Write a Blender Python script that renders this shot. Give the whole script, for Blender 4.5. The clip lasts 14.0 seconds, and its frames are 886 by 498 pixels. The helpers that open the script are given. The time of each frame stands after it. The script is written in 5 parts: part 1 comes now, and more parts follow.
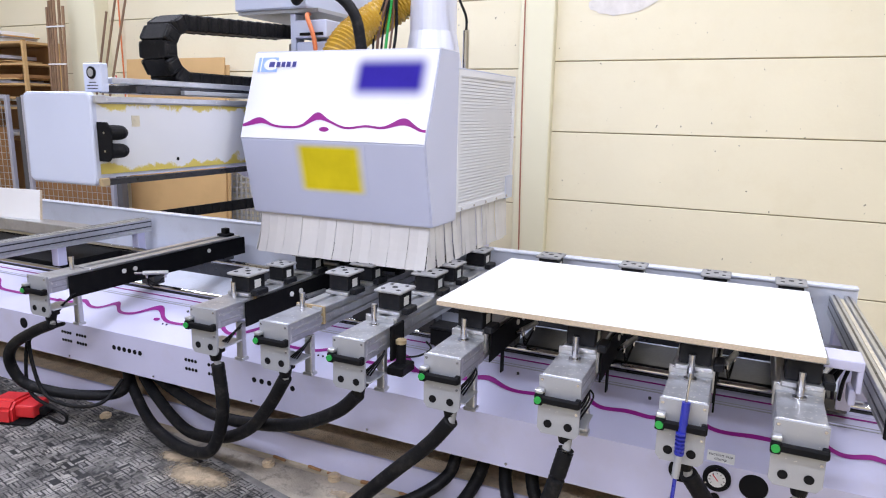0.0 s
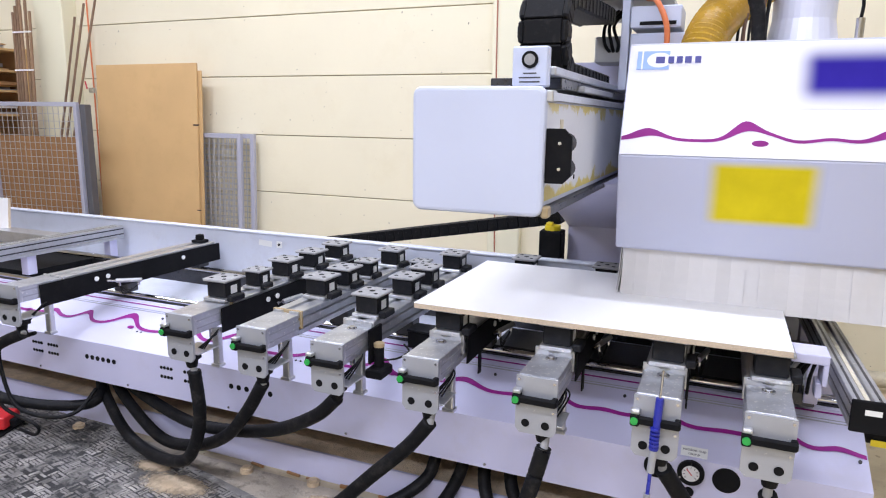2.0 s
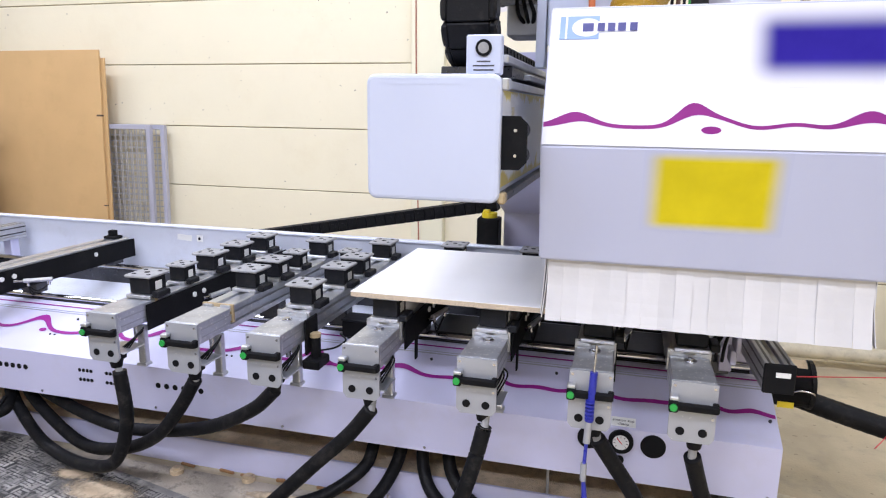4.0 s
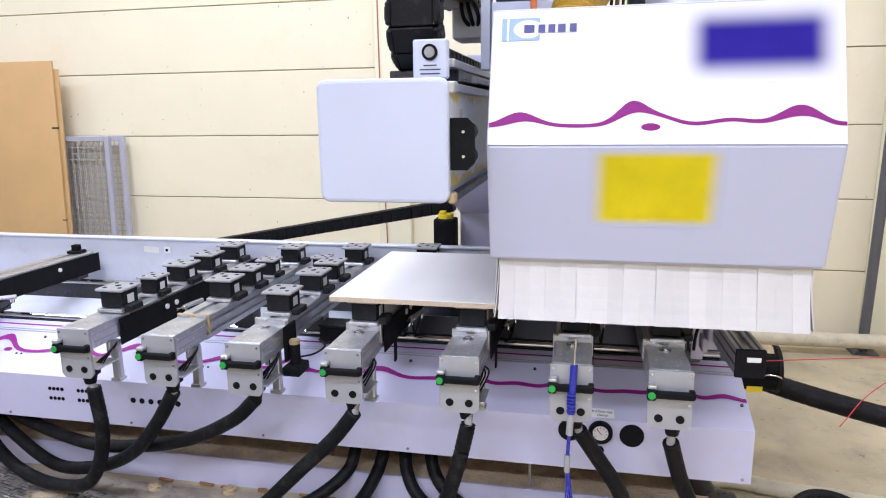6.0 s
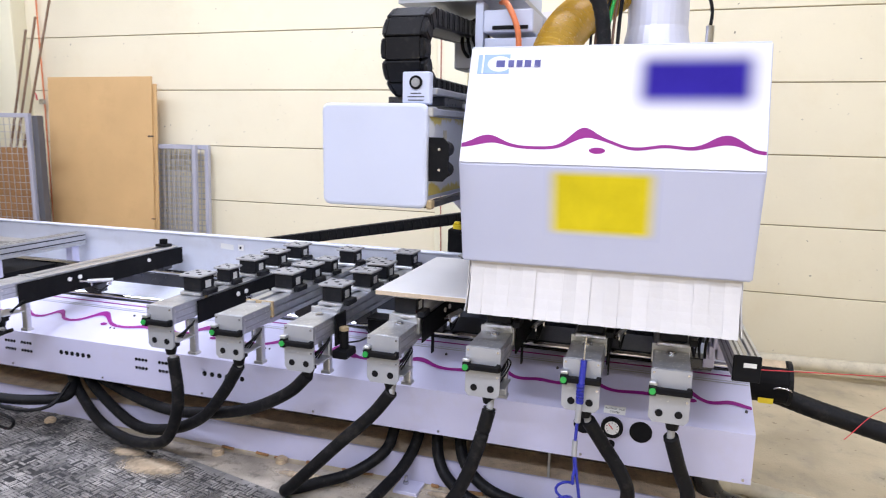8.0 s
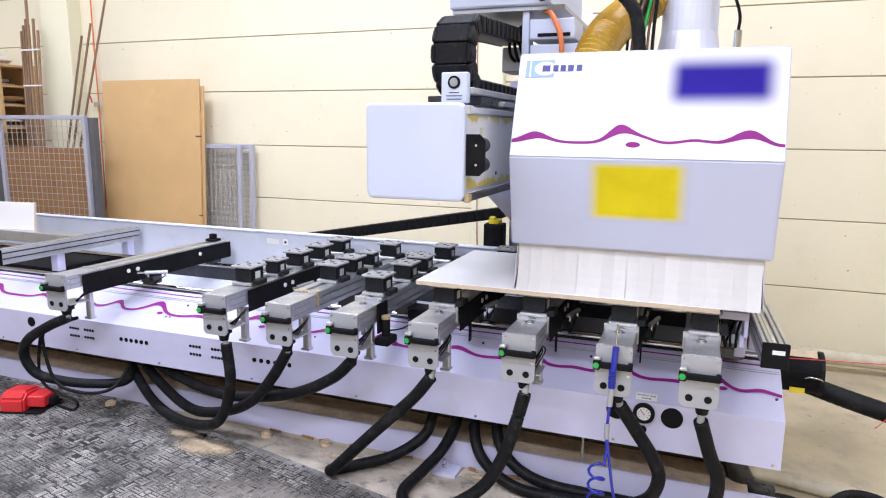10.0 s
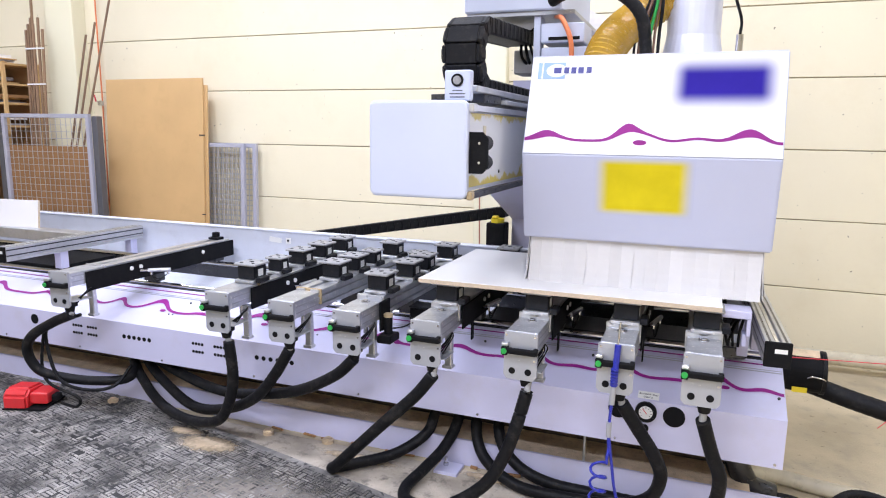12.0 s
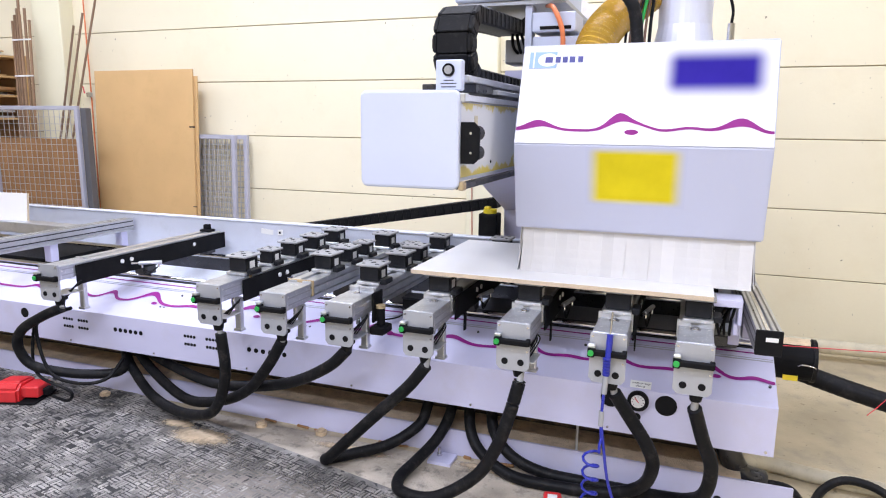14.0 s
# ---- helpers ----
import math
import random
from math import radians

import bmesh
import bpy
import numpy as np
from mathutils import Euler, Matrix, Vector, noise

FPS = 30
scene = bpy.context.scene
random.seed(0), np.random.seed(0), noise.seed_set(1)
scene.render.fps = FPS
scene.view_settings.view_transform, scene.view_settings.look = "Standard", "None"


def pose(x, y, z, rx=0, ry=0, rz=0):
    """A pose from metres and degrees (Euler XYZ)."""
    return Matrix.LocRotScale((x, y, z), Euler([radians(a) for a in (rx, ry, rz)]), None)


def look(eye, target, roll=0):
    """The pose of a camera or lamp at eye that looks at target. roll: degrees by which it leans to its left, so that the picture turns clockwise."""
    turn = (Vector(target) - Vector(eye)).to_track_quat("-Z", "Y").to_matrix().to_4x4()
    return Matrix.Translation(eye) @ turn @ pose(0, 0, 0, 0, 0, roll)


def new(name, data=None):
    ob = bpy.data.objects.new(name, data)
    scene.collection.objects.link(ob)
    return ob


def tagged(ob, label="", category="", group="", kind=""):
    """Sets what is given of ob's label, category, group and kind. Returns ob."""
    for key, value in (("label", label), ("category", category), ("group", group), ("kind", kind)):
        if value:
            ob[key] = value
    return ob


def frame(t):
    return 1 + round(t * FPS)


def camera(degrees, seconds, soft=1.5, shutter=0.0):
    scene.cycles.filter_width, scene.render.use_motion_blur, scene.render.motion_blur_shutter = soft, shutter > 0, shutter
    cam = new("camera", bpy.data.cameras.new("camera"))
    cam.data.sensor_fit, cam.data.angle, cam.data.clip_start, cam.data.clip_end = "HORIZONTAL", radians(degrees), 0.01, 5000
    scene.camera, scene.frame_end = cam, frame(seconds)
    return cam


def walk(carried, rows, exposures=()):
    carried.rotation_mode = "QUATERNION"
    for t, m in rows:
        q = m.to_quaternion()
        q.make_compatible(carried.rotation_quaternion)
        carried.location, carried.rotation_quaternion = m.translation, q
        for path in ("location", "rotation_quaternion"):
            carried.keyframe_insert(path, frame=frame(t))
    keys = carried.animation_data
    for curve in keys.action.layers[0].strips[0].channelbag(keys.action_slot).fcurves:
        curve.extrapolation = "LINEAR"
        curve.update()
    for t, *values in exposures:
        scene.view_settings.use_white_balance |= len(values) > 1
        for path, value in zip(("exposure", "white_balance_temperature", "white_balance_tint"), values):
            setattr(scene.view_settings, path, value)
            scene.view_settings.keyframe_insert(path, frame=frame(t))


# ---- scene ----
cam = camera(67.2, 14.0, soft=1.1, shutter=0.5)
PATH = [
    (0, (0.172, -1.934, 1.668), (-0.652, -0.157, 1.267), 1.1),
    (0.5, (0.175, -1.947, 1.67), (-0.65, -0.17, 1.271), 1.1),
    (1, (0.179, -1.955, 1.673), (-0.632, -0.169, 1.283), 0.9),
    (1.5, (0.181, -1.95, 1.668), (-0.61, -0.155, 1.279), 0.9),
    (2, (0.178, -1.956, 1.665), (-0.581, -0.146, 1.279), 0.8),
    (2.5, (0.17, -1.959, 1.665), (-0.56, -0.139, 1.27), 0.7),
    (3, (0.156, -1.972, 1.663), (-0.51, -0.129, 1.267), 0.8),
    (3.5, (0.137, -1.99, 1.662), (-0.449, -0.121, 1.259), 0.7),
    (4, (0.117, -2.011, 1.655), (-0.399, -0.123, 1.246), 0.7),
    (6.5, (0.072, -2.083, 1.654), (-0.332, -0.164, 1.261), -0.8),
    (7, (0.156, -2.154, 1.665), (-0.292, -0.241, 1.288), 0.0),
    (7.5, (0.227, -2.245, 1.66), (-0.306, -0.35, 1.304), -0.0),
    (8, (0.268, -2.337, 1.653), (-0.332, -0.46, 1.31), 1.1),
    (8.5, (0.278, -2.408, 1.645), (-0.38, -0.551, 1.295), 1.0),
    (9, (0.288, -2.441, 1.65), (-0.391, -0.593, 1.298), 0.7),
    (11.5, (0.304, -2.477, 1.639), (-0.408, -0.64, 1.293), 0.8),
    (12, (0.301, -2.475, 1.636), (-0.404, -0.636, 1.29), 0.8),
    (12.5, (0.299, -2.473, 1.637), (-0.398, -0.632, 1.287), 0.7),
    (13, (0.303, -2.468, 1.634), (-0.39, -0.626, 1.274), 0.6),
    (13.5, (0.301, -2.47, 1.632), (-0.385, -0.628, 1.264), 0.6),
    (14, (0.303, -2.469, 1.632), (-0.381, -0.626, 1.261), 0.6),
]
walk(cam, [(t, look(eye, target, roll)) for t, eye, target, roll in PATH], exposures=((0.0, -0.11), (1.5, -0.10), (3.0, -0.01), (6.5, 0.01), (9.0, 0.10), (11.5, 0.16), (14.0, 0.17)))

# ---- light: hall tubes under the ceiling ----
world = bpy.data.worlds.new("hall")
world.use_nodes = True
world.node_tree.nodes["Background"].inputs[0].default_value = (0.9, 0.95, 1.0, 1)
world.node_tree.nodes["Background"].inputs[1].default_value = 0.05


# ---- materials ----
def material(name, colour, rough=0.5, metal=0.0, var=0.12, scale=6.0, bump=0.05, bscale=60.0, dirt=None, dirt_amount=0.5, spec=0.5, island=0.0, specks=0.0, pieces=0.0, speck_colour=(0.10, 0.08, 0.05), speck_cut=0.735):
    """Two-scale colour variation, optional dirt blotches and fine relief."""
    m = bpy.data.materials.new(name)
    m.use_nodes = True
    nt, links = m.node_tree, m.node_tree.links
    bsdf = nt.nodes["Principled BSDF"]
    coord = nt.nodes.new("ShaderNodeTexCoord")
    big = nt.nodes.new("ShaderNodeTexNoise")
    big.inputs["Scale"].default_value = scale
    big.inputs["Detail"].default_value = 6
    fine = nt.nodes.new("ShaderNodeTexNoise")
    fine.inputs["Scale"].default_value = bscale
    fine.inputs["Detail"].default_value = 4
    links.new(coord.outputs["Object"], big.inputs["Vector"])
    links.new(coord.outputs["Object"], fine.inputs["Vector"])
    ramp = nt.nodes.new("ShaderNodeValToRGB")
    lo = [c * (1 - var) for c in colour[:3]]
    hi = [min(1, c * (1 + var * 0.6)) for c in colour[:3]]
    ramp.color_ramp.elements[0].position, ramp.color_ramp.elements[1].position = 0.3, 0.7
    ramp.color_ramp.elements[0].color, ramp.color_ramp.elements[1].color = (*lo, 1), (*hi, 1)
    links.new(big.outputs["Fac"], ramp.inputs["Fac"])
    out = ramp.outputs["Color"]
    if dirt:
        mask = nt.nodes.new("ShaderNodeTexNoise")
        mask.inputs["Scale"].default_value = scale * 2.3
        mask.inputs["Detail"].default_value = 9
        mask.inputs["Roughness"].default_value = 0.7
        links.new(coord.outputs["Object"], mask.inputs["Vector"])
        cut = nt.nodes.new("ShaderNodeMapRange")
        cut.inputs["From Min"].default_value, cut.inputs["From Max"].default_value = 0.52, 0.72
        cut.inputs["To Max"].default_value = dirt_amount
        links.new(mask.outputs["Fac"], cut.inputs["Value"])
        mix = nt.nodes.new("ShaderNodeMix")
        mix.data_type = "RGBA"
        links.new(cut.outputs["Result"], mix.inputs["Factor"])
        links.new(out, mix.inputs["A"])
        mix.inputs["B"].default_value = (*dirt, 1)
        out = mix.outputs["Result"]
    if specks:
        sp = nt.nodes.new("ShaderNodeTexNoise")
        sp.inputs["Scale"].default_value, sp.inputs["Detail"].default_value = specks, 3
        links.new(coord.outputs["Object"], sp.inputs["Vector"])
        sc = nt.nodes.new("ShaderNodeMapRange")
        sc.inputs["From Min"].default_value, sc.inputs["From Max"].default_value = speck_cut, speck_cut + 0.025
        sc.inputs["To Max"].default_value = 0.8
        links.new(sp.outputs["Fac"], sc.inputs["Value"])
        mx = nt.nodes.new("ShaderNodeMix")
        mx.data_type = "RGBA"
        links.new(sc.outputs["Result"], mx.inputs["Factor"])
        links.new(out, mx.inputs["A"])
        mx.inputs["B"].default_value = (*speck_colour, 1)
        out = mx.outputs["Result"]
    if pieces:
        geo = nt.nodes.new("ShaderNodeNewGeometry")
        pv = nt.nodes.new("ShaderNodeHueSaturation")
        pr = nt.nodes.new("ShaderNodeMapRange")
        pr.inputs["To Min"].default_value, pr.inputs["To Max"].default_value = 1 - pieces, 1 + pieces * 0.6
        links.new(geo.outputs["Random Per Island"], pr.inputs["Value"])
        links.new(pr.outputs["Result"], pv.inputs["Value"])
        links.new(out, pv.inputs["Color"])
        out = pv.outputs["Color"]
    if island:
        info = nt.nodes.new("ShaderNodeObjectInfo")
        hsv = nt.nodes.new("ShaderNodeHueSaturation")
        rng = nt.nodes.new("ShaderNodeMapRange")
        rng.inputs["To Min"].default_value, rng.inputs["To Max"].default_value = 1 - island, 1 + island
        links.new(info.outputs["Random"], rng.inputs["Value"])
        links.new(rng.outputs["Result"], hsv.inputs["Value"])
        links.new(out, hsv.inputs["Color"])
        out = hsv.outputs["Color"]
    links.new(out, bsdf.inputs["Base Color"])
    rr = nt.nodes.new("ShaderNodeMapRange")
    rr.inputs["To Min"].default_value, rr.inputs["To Max"].default_value = max(0.03, rough - 0.1), min(1, rough + 0.1)
    links.new(fine.outputs["Fac"], rr.inputs["Value"])
    links.new(rr.outputs["Result"], bsdf.inputs["Roughness"])
    bsdf.inputs["Metallic"].default_value = metal
    bsdf.inputs["Specular IOR Level"].default_value = spec
    if bump:
        b = nt.nodes.new("ShaderNodeBump")
        b.inputs["Strength"].default_value = bump
        b.inputs["Distance"].default_value = 0.01
        links.new(fine.outputs["Fac"], b.inputs["Height"])
        links.new(b.outputs["Normal"], bsdf.inputs["Normal"])
    return m


def soft_label(name, inner, outer, half_x, half_z, soft, soft_z=None):
    """A printed label whose colour runs out softly into the paint round it."""
    m = material(name, inner, 0.7, bump=0, spec=0.08)
    nt, links = m.node_tree, m.node_tree.links
    bsdf = nt.nodes["Principled BSDF"]
    source = bsdf.inputs["Base Color"].links[0].from_socket
    coord = nt.nodes.new("ShaderNodeTexCoord")
    split = nt.nodes.new("ShaderNodeSeparateXYZ")
    links.new(coord.outputs["Object"], split.inputs[0])
    masks = []
    for axis, half, edge in (("X", half_x, soft), ("Z", half_z, soft_z or soft)):
        a = nt.nodes.new("ShaderNodeMath")
        a.operation = "ABSOLUTE"
        links.new(split.outputs[axis], a.inputs[0])
        r = nt.nodes.new("ShaderNodeMapRange")
        r.interpolation_type = "SMOOTHSTEP"
        r.inputs["From Min"].default_value, r.inputs["From Max"].default_value = half - edge, half
        r.inputs["To Min"].default_value, r.inputs["To Max"].default_value = 1, 0
        links.new(a.outputs[0], r.inputs["Value"])
        masks.append(r)
    mul = nt.nodes.new("ShaderNodeMath")
    mul.operation = "MULTIPLY"
    links.new(masks[0].outputs[0], mul.inputs[0])
    links.new(masks[1].outputs[0], mul.inputs[1])
    mix = nt.nodes.new("ShaderNodeMix")
    mix.data_type = "RGBA"
    links.new(mul.outputs[0], mix.inputs["Factor"])
    mix.inputs["A"].default_value = (*outer, 1)
    links.new(source, mix.inputs["B"])
    links.new(mix.outputs["Result"], bsdf.inputs["Base Color"])
    return m


LAV = (0.56, 0.555, 0.735)
WHITE_LIT = (0.76, 0.765, 0.83)
M_LAV = material("lavender_paint", LAV, 0.38, var=0.05, scale=2.5, bump=0.02, bscale=300, dirt=(0.50, 0.48, 0.55), dirt_amount=0.35)
M_TRAY = material("pale_tray_paint", (0.64, 0.665, 0.745), 0.3, var=0.06, scale=2.5, bump=0.03, bscale=200, dirt=(0.46, 0.45, 0.47), dirt_amount=0.4)
M_LAV_HOOD = material("lavender_hood_paint", (0.49, 0.515, 0.66), 0.35, var=0.03, scale=2, bump=0.02, bscale=400)
# plain white; on the hood it carries the light on its upward faces
M_WHITE = material("white_paint_lit_hood", WHITE_LIT, 0.32, var=0.02, scale=2, bump=0.02, bscale=400)
M_COVER = material("arm_cover_paint", (0.53, 0.57, 0.70), 0.4, var=0.03, scale=3, bump=0.03, bscale=300)
M_PURPLE = material("purple_stripe", (0.26, 0.018, 0.21), 0.5, var=0.12, scale=5, bump=0, spec=0.2)
M_ALU = material("brushed_aluminium", (0.58, 0.59, 0.61), 0.36, metal=0.85, var=0.1, scale=12, bump=0.06, bscale=220, dirt=(0.36, 0.355, 0.345), dirt_amount=0.4, specks=75, speck_colour=(0.75, 0.73, 0.70), speck_cut=0.64)
M_PLATE = material("cast_grey_plate", (0.39, 0.40, 0.43), 0.45, metal=0.3, var=0.06, scale=8, bump=0.05, bscale=260, dirt=(0.36, 0.355, 0.35), dirt_amount=0.35, specks=85, speck_colour=(0.72, 0.70, 0.66), speck_cut=0.71)
M_BLOCK = material("dusty_cast_block", (0.53, 0.545, 0.58), 0.34, metal=0.75, var=0.14, scale=14, bump=0.08, bscale=240, dirt=(0.40, 0.39, 0.375), dirt_amount=0.6, specks=70, speck_colour=(0.78, 0.77, 0.75), speck_cut=0.625)
M_STEEL = material("polished_steel", (0.60, 0.60, 0.63), 0.16, metal=1.0, var=0.05, scale=20, bump=0.01)
M_DARKSTEEL = material("dark_rail_steel", (0.07, 0.07, 0.075), 0.3, metal=0.8, var=0.15, scale=10, bump=0.03)
M_BLACK = material("black_coated_plate", (0.010, 0.010, 0.011), 0.55, var=0.25, scale=7, bump=0.05, bscale=200, dirt=(0.03, 0.028, 0.025), dirt_amount=0.25, spec=0.06)
M_RUBBER = material("black_rubber", (0.008, 0.008, 0.009), 0.5, var=0.2, scale=9, bump=0.1, bscale=120, dirt=(0.06, 0.055, 0.05), dirt_amount=0.45, spec=0.15)
M_POD = material("black_pod_plastic", (0.012, 0.0125, 0.015), 0.45, var=0.2, scale=14, bump=0.06, bscale=180, dirt=(0.04, 0.038, 0.035), dirt_amount=0.3, spec=0.15)
M_PODTOP = material("grey_pod_rubber", (0.30, 0.30, 0.30), 0.65, var=0.15, scale=25, bump=0.2, bscale=240, dirt=(0.45, 0.42, 0.38), dirt_amount=0.4)
M_GREEN = material("green_button", (0.02, 0.34, 0.06), 0.35, var=0.05, bump=0)
M_LABEL = material("white_label", (0.8, 0.8, 0.78), 0.6, var=0.05, bump=0)
M_INK = material("label_ink", (0.06, 0.06, 0.07), 0.6, var=0.1, bump=0)
M_BOARD = material("white_laminate", (0.84, 0.83, 0.82), 0.6, var=0.02, scale=4, bump=0.0, bscale=400)
M_BOARD_EDGE = material("chipboard_edge", (0.60, 0.49, 0.36), 0.8, var=0.14, scale=160, bump=0.4, bscale=300)
M_STRIP = material("white_curtain_strip", (0.64, 0.625, 0.62), 0.55, var=0.04, scale=14, bump=0.05, bscale=90, island=0.05)
M_PATCH = material("flaked_paint", (0.74, 0.70, 0.66), 0.8, var=0.12, scale=14, bump=0.3, bscale=60)
M_YHOSE = material("amber_hose", (0.46, 0.27, 0.03), 0.25, var=0.2, scale=8, bump=0.05)
M_ORANGE = material("orange_cable", (0.72, 0.20, 0.07), 0.4, var=0.1, bump=0.02)
M_YELLOW = material("yellow_plastic", (0.75, 0.58, 0.02), 0.4, var=0.1, bump=0.02)
M_BLUE = material("blue_hose", (0.022, 0.03, 0.33), 0.3, var=0.1, bump=0.02)
M_RED = material("red_pedal_plastic", (0.62, 0.025, 0.03), 0.38, var=0.08, scale=10, bump=0.06, dirt=(0.3, 0.1, 0.08), dirt_amount=0.3)
M_WALL = material("cream_wall_paint", (0.82, 0.75, 0.555), 0.75, var=0.05, scale=0.9, bump=0.12, bscale=35, dirt=(0.70, 0.60, 0.38), dirt_amount=0.25, specks=26, speck_cut=0.705)
M_JOINT = material("wall_joint_mortar", (0.40, 0.34, 0.22), 0.9, var=0.25, scale=5, bump=0.4, bscale=60)
M_PILLAR = material("pale_pillar_paint", (0.80, 0.76, 0.56), 0.6, var=0.04, scale=1.2, bump=0.05)
M_CEIL = material("ceiling_paint", (0.75, 0.74, 0.70), 0.8, var=0.05, scale=1, bump=0.05)
M_FLOOR = material("dusty_concrete_floor", (0.51, 0.43, 0.29), 0.75, var=0.26, scale=2.2, bump=0.3, bscale=70, dirt=(0.30, 0.26, 0.20), dirt_amount=0.75, specks=24, speck_cut=0.675, speck_colour=(0.22, 0.18, 0.12))
M_GREYDUST = material("trodden_grey_dust", (0.48, 0.42, 0.34), 0.9, var=0.35, scale=6, bump=0.4, bscale=110, dirt=(0.10, 0.09, 0.08), dirt_amount=0.85, specks=30)
M_FILM = material("pale_dust_film", (0.24, 0.215, 0.185), 0.95, var=0.3, scale=9, bump=0.4, bscale=130, dirt=(0.10, 0.095, 0.09), dirt_amount=0.8)
M_TAPE = material("brown_tape", (0.42, 0.32, 0.18), 0.4, var=0.15, scale=20, bump=0.02)
M_BROWNCABLE = material("brown_cable", (0.14, 0.07, 0.04), 0.4, var=0.2, bump=0.02)
M_DIMRED = material("faded_red_line", (0.42, 0.16, 0.10), 0.6, var=0.15, bump=0.02)
M_DUST = material("saw_dust", (0.70, 0.55, 0.37), 0.95, var=0.2, scale=14, bump=0.6, bscale=160, dirt=(0.26, 0.20, 0.14), dirt_amount=0.5)
# near-black base holds the recess's shade; the brown blotches are saw dust
M_SHADE_DUST = material("dark_shade_and_dust", (0.07, 0.05, 0.035), 0.9, var=0.4, scale=6, bump=0.4, bscale=90, dirt=(0.25, 0.18, 0.11), dirt_amount=0.6)
M_MAT = material("worn_rubber_mat", (0.030, 0.029, 0.029), 0.85, var=0.6, scale=3.2, bump=0.5, bscale=120, dirt=(0.30, 0.285, 0.26), dirt_amount=0.85)
M_TREAD = material("worn_tread_tops", (0.25, 0.235, 0.22), 0.85, var=0.85, scale=4.0, bump=0.3, bscale=150, dirt=(0.50, 0.47, 0.42), dirt_amount=0.9, pieces=0.3, specks=34, speck_colour=(0.02, 0.02, 0.02), speck_cut=0.60)
M_WOOD = material("raw_board", (0.62, 0.40, 0.18), 0.65, var=0.08, scale=2.2, bump=0.05, bscale=120, dirt=(0.52, 0.33, 0.14), dirt_amount=0.4)
M_BROWN = material("brown_hardboard", (0.34, 0.18, 0.075), 0.7, var=0.12, scale=3, bump=0.08, bscale=150)
M_BATTEN = material("brown_batten", (0.28, 0.17, 0.10), 0.6, var=0.25, scale=4, bump=0.1, bscale=80, island=0.3)
M_GREYFRAME = material("grey_fence_frame", (0.46, 0.46, 0.54), 0.45, metal=0.2, var=0.06, scale=4, bump=0.03)
M_DARKFRAME = material("dark_fence_post", (0.10, 0.10, 0.11), 0.5, var=0.1, scale=4, bump=0.03)
M_WIRE = material("galvanised_wire", (0.58, 0.58, 0.60), 0.4, metal=0.6, var=0.08, bump=0)
M_GREASE = material("arm_side_panel", (0.66, 0.67, 0.70), 0.35, var=0.03, scale=3, bump=0.02, dirt=(0.60, 0.44, 0.03), dirt_amount=0.0)
M_DUCT = material("pale_duct_metal", (0.66, 0.67, 0.76), 0.35, metal=0.2, var=0.05, scale=4, bump=0.02)
M_LOGO = material("logo_pale_blue", (0.28, 0.42, 0.78), 0.4, var=0.05, bump=0)
M_LOGO_D = material("logo_dark_blue", (0.04, 0.04, 0.22), 0.4, var=0.05, bump=0)
M_TUBE = material("cream_flexible_pipe", (0.62, 0.56, 0.42), 0.6, var=0.15, scale=9, bump=0.1, dirt=(0.3, 0.27, 0.2), dirt_amount=0.6)
M_BELLOWS = material("dark_bellows_cloth", (0.045, 0.047, 0.052), 0.35, var=0.2, scale=5, bump=0.05, bscale=90, dirt=(0.12, 0.11, 0.10), dirt_amount=0.4)
M_GRILLE = material("white_grille_paint", (0.70, 0.71, 0.75), 0.45, var=0.03, scale=3, bump=0.03, bscale=300)
M_GLASS = material("dial_face", (0.75, 0.75, 0.75), 0.3, var=0.03, bump=0)
M_REDMARK = material("red_line_paint", (0.6, 0.03, 0.05), 0.4, var=0.05, bump=0)
M_STICK_Y = soft_label("yellow_warning_label", (0.66, 0.54, 0.015), (0.49, 0.515, 0.66), 0.198, 0.125, 0.065, 0.035)
M_STICK_B = soft_label("violet_label", (0.028, 0.017, 0.27), WHITE_LIT, 0.215, 0.122, 0.085)


